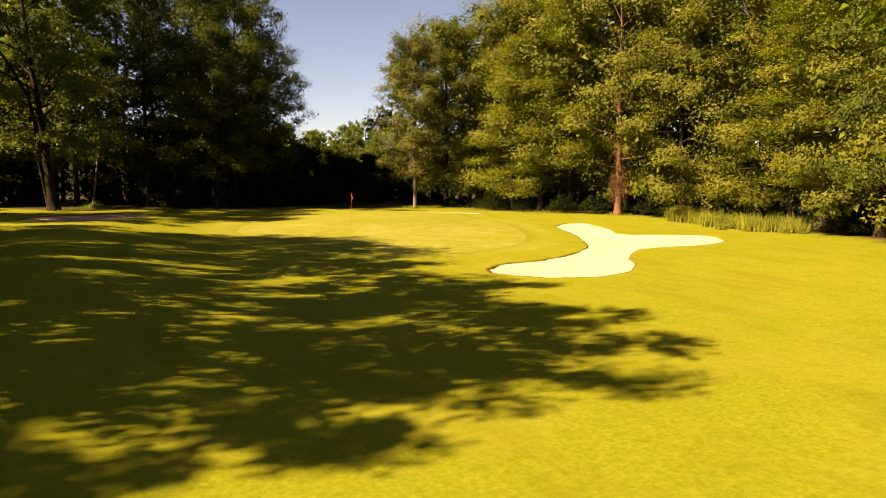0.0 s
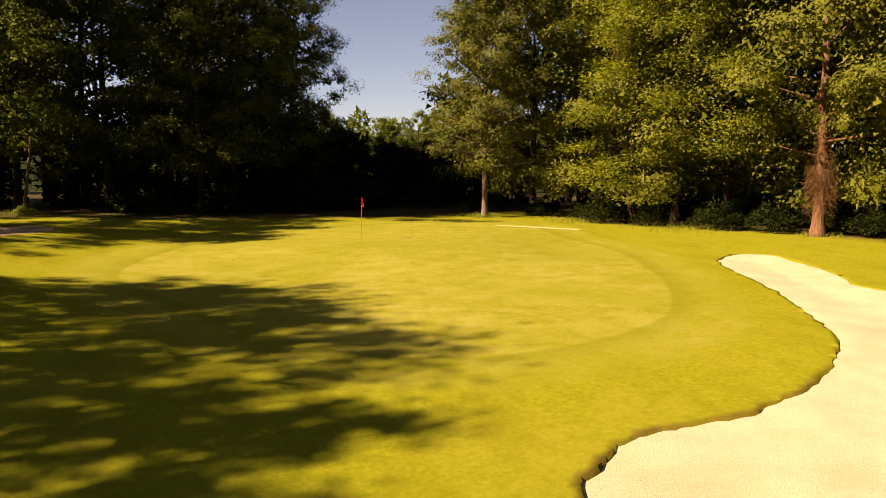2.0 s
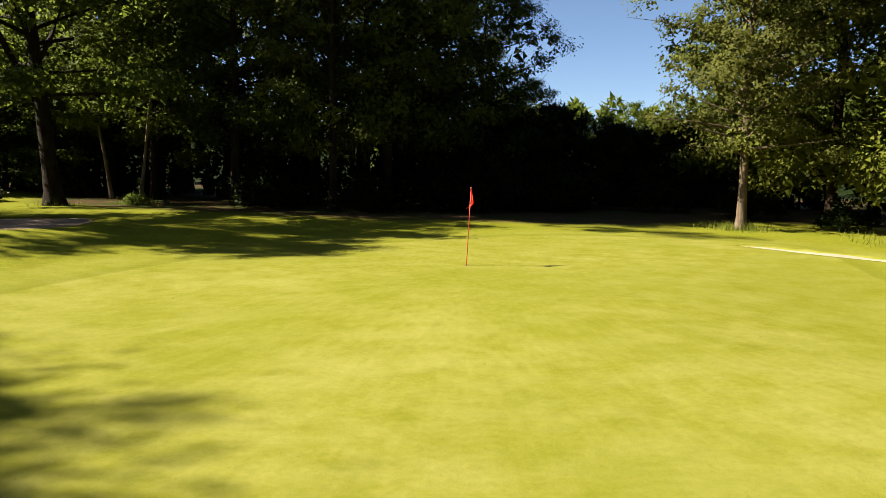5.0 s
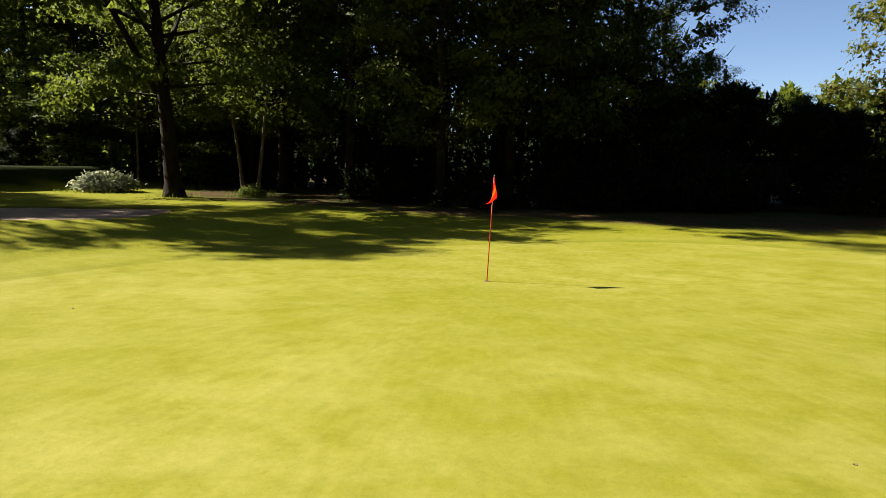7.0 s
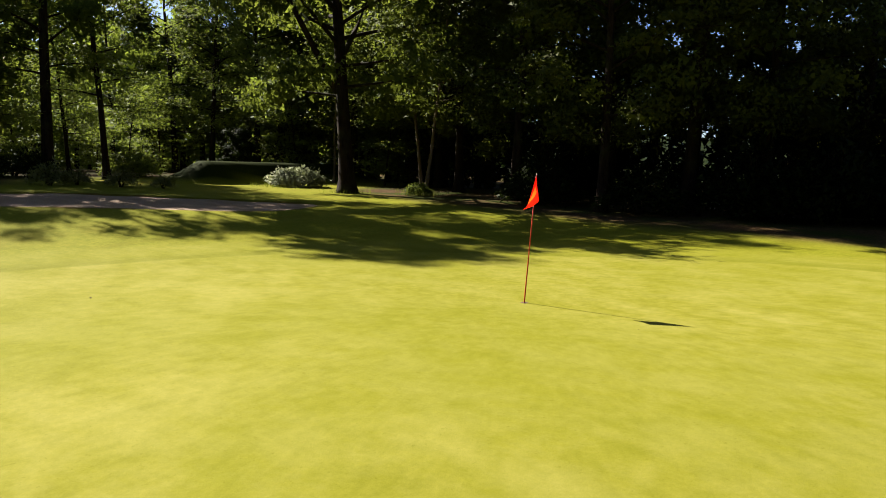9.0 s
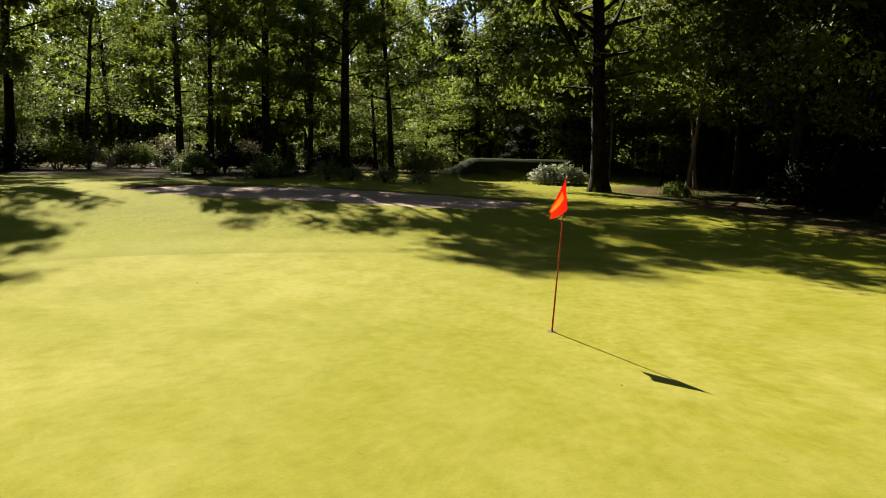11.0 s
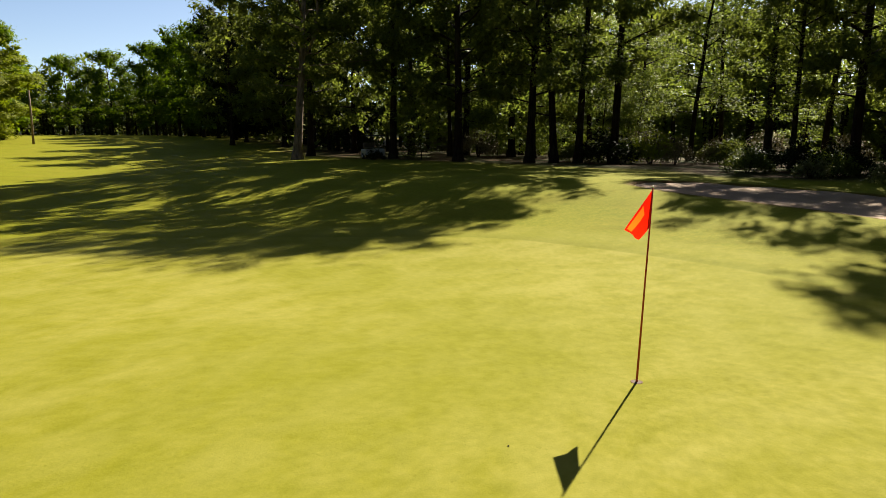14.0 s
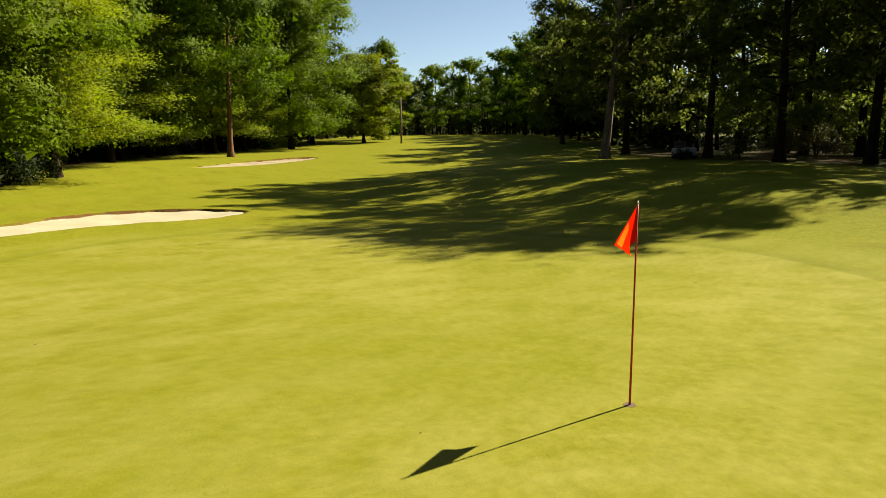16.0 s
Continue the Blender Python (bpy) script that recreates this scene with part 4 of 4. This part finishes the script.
# masses in LEAF_DARK have the woods' inner shade in their leaf colour
make_wood("east_wood", "dense wood in shade-dark leaves behind the fairway edge", [(30, 32), (34, 16), (36, 2), (41, -10), (41, -22), (38, -36), (28, -46), (20, -58), (15, -72), (6, -88), (-12, -98)], 21, 31, LEAF_DARK, gap=3.2, back=(7, -3), per=560)
make_wood("north_wood", "wood in shade-dark leaves behind the green", [(-26, 46), (-16, 40), (-4, 38), (2, 40)], 20, 32, LEAF_DARK, back=(0, 6))
make_wood("shaded_thicket", "undergrowth in shade-dark leaves under the trees behind the green", [(-26, 31), (-18, 30), (-6, 31), (3, 33)], 9.0, 38, LEAF_DARK, gap=2.0, rows=2, back=(0, 3), size=0.6, per=420)
# near-black undergrowth stands for the shade below the fairway crowns
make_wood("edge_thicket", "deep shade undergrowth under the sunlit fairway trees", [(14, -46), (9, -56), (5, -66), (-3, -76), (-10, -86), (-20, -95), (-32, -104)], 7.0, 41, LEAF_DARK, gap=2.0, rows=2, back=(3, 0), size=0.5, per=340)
make_wood("fairway_thicket", "undergrowth in shade-dark leaves between the trunks beside the fairway", [(-74, -66), (-62, -52), (-56, -42), (-55, -38)], 4.6, 39, LEAF_DARK, gap=2.3, rows=2, back=(-3, 1), size=0.5, per=240)
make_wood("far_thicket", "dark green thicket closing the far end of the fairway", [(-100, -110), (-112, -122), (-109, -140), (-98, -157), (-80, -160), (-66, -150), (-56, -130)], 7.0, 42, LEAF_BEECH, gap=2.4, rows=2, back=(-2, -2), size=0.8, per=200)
make_wood("far_north_wood", "sunlit distant wood seen through the gap", [(-10, 80), (20, 92), (45, 96), (80, 90)], 11, 33, LEAF, rows=2, back=(3, 8), size=1.1)
make_wood("west_wood", "sunlit wood beyond the clearing", [(-92, -62), (-90, -30), (-88, 0), (-84, 30), (-76, 56), (-58, 66), (-40, 64)], 19, 34, LEAF_GLADE, gap=3.0, back=(-7, 2), size=1.35, per=520)
make_wood("west_thicket", "sunlit thicket between the trunks", [(-70, -46), (-74, -34), (-73, -12), (-73, 12), (-66, 26), (-52, 34), (-38, 36), (-24, 33)], 9.0, 36, LEAF_GLADE, gap=2.0, rows=2, back=(-3, 3), size=0.6, per=300)
make_wood("south_wood", "dark wood closing the end of the fairway", [(-60, -52), (-76, -68), (-92, -88), (-108, -112), (-118, -136), (-112, -160), (-90, -172), (-66, -164), (-50, -140), (-36, -116)], 17, 35, LEAF, back=(-5, -5), size=1.15)


# ---------------------------------------------------------------- shrubs and undergrowth
def bush_mesh(seed, width, height, leaf, count, size):
    rng = np.random.default_rng(seed)
    n = count // 14
    az, r, h = rng.uniform(0, 6.28, n), np.sqrt(rng.uniform(0, 1, n)), rng.uniform(0, 1, n)
    top = np.sqrt(np.clip(1 - r * r * 0.9, 0, 1)) * (0.75 + 0.25 * np.sin(az * 3 + seed))
    c = np.stack([np.cos(az) * r * width / 2, np.sin(az) * r * width / 2, 0.06 + height * top * (0.25 + 0.75 * h ** 0.5) * 0.95], 1)
    w = np.stack([np.cos(az), np.sin(az), 0.5 + 0 * az], 1)
    return sprays(rng, c, w, 14, 0.11 * width ** 0.5, 0.6, size, "foliage", leaf)


def stem_mesh(seed, width, height, mat):
    rng = np.random.default_rng(seed)
    b = Builder()
    for i in range(9):
        a, r = rng.uniform(0, 6.28), rng.uniform(0.1, 0.38) * width
        b.tube([(0.05 * math.cos(a), 0.05 * math.sin(a), -0.1), (r * 0.5 * math.cos(a), r * 0.5 * math.sin(a), height * 0.4), (r * math.cos(a), r * math.sin(a), height * 0.8)], [0.03, 0.02, 0.006], 4, False)
    return b.mesh("woody_base", [mat])


BUSH_KINDS = {
    "pale": (bush_mesh(1, 3.0, 1.1, LEAF_PALE, 5200, 0.19), stem_mesh(1, 3.0, 1.1, BARK), "variegated_shrub", "low mound of pale variegated leaves beside a tree", "shrub", ""),
    "beige": (bush_mesh(2, 3.4, 2.6, LEAF_BEIGE, 4200, 0.14), stem_mesh(2, 3.4, 2.6, BARK), "dry_shrub", "beige dry-leaved shrub among the trunks", "shrub", "dry shrubs"),
    "green": (bush_mesh(3, 2.6, 1.5, LEAF, 3600, 0.15), stem_mesh(3, 2.6, 1.5, BARK), "undergrowth_bush", "loose green bush in the undergrowth", "bush", "undergrowth bushes"),
    # leaf colour holds the shade under the trees
    "dark": (bush_mesh(4, 3.2, 2.2, LEAF_DARK, 2600, 0.20), stem_mesh(4, 3.2, 2.2, BARK), "dark_bush", "dense bush with leaves toned near-black for the shade under the trees", "bush", "dark bushes"),
    "light": (bush_mesh(5, 1.7, 1.1, LEAF_LIGHT, 1700, 0.12), stem_mesh(5, 1.7, 1.1, BARK), "flowering_bush", "small light green bush by the bunker", "bush", "light bushes"),
    "lime": (bush_mesh(6, 2.8, 2.4, LEAF_LIME, 3800, 0.14), stem_mesh(6, 2.8, 2.4, BARK), "hazel_bush", "tall yellow-green hazel bush at the wood's edge", "bush", "hazel bushes"),
}
bushes = {}


def plant_bush(key, x, y, s=1.0, stretch=1.0):
    leaves, stems, name, label, category, group = BUSH_KINDS[key]
    m = pose(x, y, level(x, y), 0, 0, random.uniform(0, 360))
    if key not in bushes:
        ob = bushes[key] = tagged(new(name), label, category, group)
        part("woody_base", stems, ob)
        part("foliage", leaves, ob)
        ob.matrix_basis = m
    else:
        ob = copy_thing(bushes[key], m)
    ob.scale = (s, s, s * stretch)
    return ob


plant_bush("pale", -26.6, 18.4, 1.0)
for x, y, s in ((25.4, -24.8, .62), (-44.6, -9.0, 1.0), (-50.5, -25.5, 1.1), (-56, -31, 1.0), (-46, 3.5, .9), (-47, -4.5, .8), (-52, -1.5, 1.0), (-43.5, -7.0, .8), (-55, -12, 1.1)):
    plant_bush("beige", x, y, s)
for x, y, s in ((-27.4, 4.6, 1.0), (-26.3, 7.3, .8), (-27.8, 6.0, .7), (-29.5, 1.5, .9), (-25.5, 9.0, .6)):
    plant_bush("light", x, y, s)
for x, y, s in ((-46.5, -3.6, 1.2), (-31.0, 2.5, .8), (-33, -1.5, .9), (-36, 13, 1.1), (-38.5, 7.5, 1.2), (-44, -14, 1.1), (-17.2, 18.6, .5)):
    plant_bush("green", x, y, s)
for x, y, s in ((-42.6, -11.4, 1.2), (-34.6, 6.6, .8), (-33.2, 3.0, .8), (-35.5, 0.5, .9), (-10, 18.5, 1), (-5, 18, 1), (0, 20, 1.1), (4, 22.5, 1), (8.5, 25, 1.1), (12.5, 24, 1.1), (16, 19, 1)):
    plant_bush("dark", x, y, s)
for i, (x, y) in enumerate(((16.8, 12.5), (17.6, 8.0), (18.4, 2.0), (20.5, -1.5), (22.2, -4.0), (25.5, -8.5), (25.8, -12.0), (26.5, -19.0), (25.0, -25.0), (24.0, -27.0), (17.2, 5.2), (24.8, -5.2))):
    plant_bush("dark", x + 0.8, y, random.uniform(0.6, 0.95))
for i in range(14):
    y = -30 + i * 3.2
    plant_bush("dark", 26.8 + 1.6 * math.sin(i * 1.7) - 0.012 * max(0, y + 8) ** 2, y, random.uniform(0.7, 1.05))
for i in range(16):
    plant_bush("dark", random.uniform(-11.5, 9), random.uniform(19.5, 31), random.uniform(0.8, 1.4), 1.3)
for i in range(14):
    plant_bush(random.choice(("green", "lime", "green", "dark")), random.uniform(-60, -37), random.uniform(-30, 20), random.uniform(0.7, 1.2))
# row of shade-coloured bushes blackens the ground line under the fairway trees
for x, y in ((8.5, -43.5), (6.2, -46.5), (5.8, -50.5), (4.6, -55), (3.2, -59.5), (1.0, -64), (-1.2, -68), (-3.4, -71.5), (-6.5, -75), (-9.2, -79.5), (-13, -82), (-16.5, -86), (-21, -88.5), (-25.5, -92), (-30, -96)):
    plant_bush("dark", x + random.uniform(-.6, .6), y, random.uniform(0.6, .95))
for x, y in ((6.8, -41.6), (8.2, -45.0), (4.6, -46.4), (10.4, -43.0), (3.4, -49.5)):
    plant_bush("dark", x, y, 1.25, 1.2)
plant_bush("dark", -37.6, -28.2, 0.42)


def blades(rng, x, y, height, name, mat, width=0.02):
    n = len(x)
    z = terrain(x, y)
    c = np.stack([x, y, z - 0.02], 1)
    a = np.stack([rng.normal(0, 0.3, n), rng.normal(0, 0.3, n), np.ones(n)], 1)
    return leaf_mesh(name, c, a, rng.normal(0, 1, (n, 3)), height, np.full(n, width), mat)


def make_tall_grass():
    rng = np.random.default_rng(5)
    n, each = 150, 60
    t = rng.uniform(0, 1, n)
    px = np.interp(t, [0, 0.6, 1], [24.6, 22.2, 23.6]) + rng.normal(0, 0.6, n)
    py = -12.0 - 12.0 * t + rng.normal(0, 0.4, n)
    x = np.repeat(px, each) + rng.normal(0, 0.22, n * each)
    y = np.repeat(py, each) + rng.normal(0, 0.22, n * each)
    h = np.repeat(rng.uniform(0.6, 1.6, n), each) * rng.uniform(0.5, 1.1, n * each)
    me = blades(rng, x, y, h, "tall_grass", GRASS_TALL, 0.05)
    tagged(new("tall_grass", me), "tall pale yellow-green grass at the wood's edge", "grass", kind="stuff")
    x, y, h = [], [], []
    for (tx, ty, r, k, hh) in ((12.8, 12.5, 1.1, 500, .45), (23.4, -6.6, 1.0, 260, .35), (-20.7, 16.8, .9, 200, .35), (-17.4, 19.2, 1.0, 260, .5), (-26.6, 17.2, 1.4, 260, .3), (17.5, 7, 2.2, 500, .4), (20, 0, 2.2, 500, .4)):
        x.append(tx + rng.normal(0, r * .6, k))
        y.append(ty + rng.normal(0, r * .6, k))
        h.append(hh * rng.uniform(0.4, 1.1, k))
    me = blades(rng, np.concatenate(x), np.concatenate(y), np.concatenate(h), "grass_tufts", GRASS_TALL, 0.025)
    tagged(new("grass_tufts", me), "unmown grass tufts round the tree feet", "grass", kind="stuff")


make_tall_grass()


def make_trunk_shoots():
    """Dead brown shoots round the foot of the tree at the bunker."""
    rng = np.random.default_rng(9)
    n = 5200
    low = rng.uniform(0, 1, n) < 0.6
    h = np.where(low, rng.normal(3.0, 0.75, n), rng.uniform(2.5, 8.5, n))
    az = rng.uniform(0, 6.28, n)
    r = np.where(low, rng.uniform(0.15, 0.75, n), rng.uniform(0.15, 0.4, n))
    c = np.stack([r * np.cos(az), r * np.sin(az), h - r * 0.5], 1)
    a = np.stack([np.cos(az + rng.normal(0, .7, n)), np.sin(az + rng.normal(0, .7, n)), rng.normal(-0.7, 0.7, n)], 1)
    me = leaf_mesh("dead_growth", c, a, rng.normal(0, 1, (n, 3)), rng.uniform(0.15, 0.5, n), np.full(n, 0.022), TWIG)
    return me


for ob in list(scene.objects):
    if ob.get("category") == "tree" and abs(ob.location.x - 23.4) < 0.1 and abs(ob.location.y + 6.6) < 0.1:
        part("dead_growth", make_trunk_shoots(), ob, "rusty brown dead shoots round the trunk")


# ---------------------------------------------------------------- flag and hole
def make_flagstick():
    ob = tagged(new("flagstick"), "red golf flag on a thin red pole in the hole", "golf flag")
    b = Builder()
    b.tube([(0, 0, -0.1), (0, 0, 0.02), (0.044, 0.035, 1.07), (0.088, 0.07, 2.13)], [0.013, 0.013, 0.010, 0.008], 8)
    b.tube([(0.088, 0.07, 2.128), (0.0885, 0.0705, 2.15)], [0.010, 0.007], 8, slot=1)
    part("pole", b.mesh("pole", [POLE_RED, WHITE_PAINT]), ob)
    # limp cloth: its upper edge falls taut to the free corner, the lower half folds back under
    def cloth(name, printed, mat):
        bm = bmesh.new()
        nu, nv = 18, 14
        grid = []
        head, foot = Vector((0.087, 0.069, 2.118)), Vector((0.073, 0.058, 1.755))
        corner, tip = head + Vector((0.02, -0.255, -0.44)), head + Vector((-0.135, -0.140, -0.56))
        for i in range(nu + 1):
            row = []
            for j in range(nv + 1):
                u, v = i / nu, j / nv
                p = head.lerp(corner, u).lerp(foot.lerp(tip, u), v)
                swell = math.sin(math.pi * u ** 0.7) * v ** 0.6
                p += Vector((0.96, 0.29, 0)) * (0.13 * swell - 0.022 * math.sin(9 * u + 4 * v) * u * v)
                p += Vector((0, 0, -0.05)) * math.sin(math.pi * u) * math.sin(math.pi * v)
                p += Vector((0.2, -0.98, 0)) * 0.012 * math.sin(7 * v + 2 * u) * u
                row.append(bm.verts.new(p))
            grid.append(row)
        for i in range(nu):
            for j in range(nv):
                if (6 <= i <= 16 and 1 <= j <= 3) == printed:
                    bm.faces.new((grid[i][j], grid[i + 1][j], grid[i + 1][j + 1], grid[i][j + 1]))
        for v in [v for v in bm.verts if not v.link_faces]:
            bm.verts.remove(v)
        me = bpy.data.meshes.new(name)
        bm.to_mesh(me)
        bm.free()
        me.materials.append(mat)
        me.shade_smooth()
        return me
    fl = part("flag", cloth("flag", False, FLAG_RED), ob, "limp red cloth flag")
    part("flag_print", cloth("flag_print", True, FLAG_ORANGE), fl, "orange printed panel")
    ob.location = (0, 0, level(0, 0))
    c = Builder()
    k = 20
    for r, z in ((0.066, 0.004), (0.058, 0.006), (0.054, 0.004), (0.054, -0.10)):
        for s in range(k):
            c.v.append(Vector((r * math.cos(2 * math.pi * s / k), r * math.sin(2 * math.pi * s / k), z)))
    for i in range(3):
        for s in range(k):
            c.f.append((i * k + s, i * k + (s + 1) % k, (i + 1) * k + (s + 1) % k, (i + 1) * k + s))
            c.k.append(0 if i < 2 else 1)
    cup = tagged(new("hole_cup", c.mesh("hole_cup", [RIM, DARK_HOLE])), "golf hole cup with a worn rim sunk in the green", "golf hole")
    cup.location = (0, 0, level(0, 0))
    # flat dark disc at the rim paints the shade down the hole
    d = Builder()
    for s in range(k):
        d.v.append(Vector((0.0555 * math.cos(2 * math.pi * s / k), 0.0555 * math.sin(2 * math.pi * s / k), 0.0045)))
    d.f.append(tuple(range(k)))
    d.k.append(0)
    part("cup_opening", d.mesh("cup_opening", [DARK_HOLE], False), cup, "dark disc for the shaded inside of the cup")


make_flagstick()


# ---------------------------------------------------------------- golf cart in the shade
def box(bm, lo, hi, bevel=0.0):
    r = bmesh.ops.create_cube(bm, size=1)
    for v in r["verts"]:
        v.co = Vector([lo[i] + (v.co[i] + 0.5) * (hi[i] - lo[i]) for i in range(3)])
    if bevel:
        es = list({e for v in r["verts"] for e in v.link_edges})
        bmesh.ops.bevel(bm, geom=es, offset=bevel, segments=2, affect="EDGES", profile=0.6)


def bm_mesh(name, bm, mat, smooth=False):
    me = bpy.data.meshes.new(name)
    bm.to_mesh(me)
    bm.free()
    me.materials.append(mat)
    if smooth:
        me.shade_smooth()
    return me


def make_cart(x, y, turn):
    ob = tagged(new("golf_cart"), "white golf cart parked in deep shade under trees", "golf cart")
    bm = bmesh.new()
    box(bm, (-1.15, -0.55, 0.28), (1.05, 0.55, 0.42), 0.04)
    box(bm, (-1.15, -0.55, 0.42), (-0.25, 0.55, 0.78), 0.09)
    box(bm, (0.62, -0.52, 0.42), (1.12, 0.52, 0.86), 0.12)
    part("body", bm_mesh("body", bm, CART_PAINT), ob)
    # seat, roof and posts are coloured near-black to sink into the shade
    bm = bmesh.new()
    box(bm, (-0.75, -0.5, 0.78), (-0.2, 0.5, 0.90), 0.04)
    part("seat", bm_mesh("seat", bm, VINYL), ob, "brown vinyl bench")
    bm = bmesh.new()
    box(bm, (-0.86, -0.5, 0.9), (-0.74, 0.5, 1.3), 0.04)
    part("backrest", bm_mesh("backrest", bm, VINYL), ob)
    bm = bmesh.new()
    box(bm, (-1.0, -0.58, 1.82), (0.75, 0.58, 1.9), 0.035)
    part("roof", bm_mesh("roof", bm, RUBBER), ob, "roof blackened for the deep shade")
    for px, tx in ((0.85, 0.65), (-0.9, -0.9)):
        for py in (-0.5, 0.5):
            b = Builder()
            b.tube([(px, py, 0.7), (tx, py, 1.84)], [0.02, 0.02], 6)
            part("roof_post", b.mesh("roof_post", [RUBBER]), ob)
    for px in (-0.8, 0.78):
        for py in (-0.5, 0.5):
            b = Builder()
            b.tube([(px, py - 0.09, 0.23), (px, py - 0.07, 0.23), (px, py + 0.07, 0.23), (px, py + 0.09, 0.23)], [0.19, 0.23, 0.23, 0.19], 18)
            wheel = part("wheel", b.mesh("wheel", [RUBBER]), ob, "black tyre")
            b = Builder()
            b.tube([(px, py - 0.1, 0.23), (px, py + 0.1, 0.23)], [0.11, 0.11], 12)
            part("rim", b.mesh("rim", [STEEL]), wheel)
    b = Builder()
    b.tube([(0.62, 0.25, 0.8), (0.3, 0.25, 1.02)], [0.02, 0.02], 6)
    part("steering_column", b.mesh("steering_column", [RUBBER]), ob)
    ob.matrix_basis = pose(x, y, level(x, y), 0, 0, turn)


make_cart(-39.0, -29.3, 60)


# ---------------------------------------------------------------- pole by the fairway
def make_post(x, y, h):
    b = Builder()
    b.tube([(0, 0, -0.3), (0, 0, h * 0.5), (0.05, 0, h)], [0.17, 0.15, 0.12], 10)
    ob = tagged(new("wooden_pole", b.mesh("wooden_pole", [WOOD_POST])), "weathered wooden pole standing beside the fairway", "pole")
    ob.location = (x, y, level(x, y))


make_post(-54.0, -97.6, 7.6)


# ---------------------------------------------------------------- small leavings on the green
def make_fallen_leaf(x, y, size, turn):
    bm = bmesh.new()
    rim = []
    for i in range(10):
        a = 2 * math.pi * i / 10
        r = size * (0.5 + 0.12 * math.cos(5 * a))
        rim.append(bm.verts.new((r * math.cos(a), 0.6 * r * math.sin(a), 0.010 + 0.12 * size * math.cos(a) ** 2)))
    mid = bm.verts.new((0, 0, 0.006))
    for i in range(10):
        bm.faces.new((rim[i], rim[(i + 1) % 10], mid))
    me = bm_mesh("fallen_leaf", bm, DRY_LEAF)
    ob = tagged(new("fallen_leaf", me), "curled brown dry leaf lying on the green", "leaf", "fallen leaves")
    ob.matrix_basis = pose(x, y, level(x, y) - 0.006, 0, 0, turn)


DRY_LEAF = make_plain("curled_dry_leaf", (0.10, 0.07, 0.03), 0.8, vary=0.3)
for x, y, size, turn in ((5.0, -6.8, .05, 20), (-6.5, -4.0, .06, 140), (2.2, -0.6, .025, 200)):
    make_fallen_leaf(x, y, size, turn)
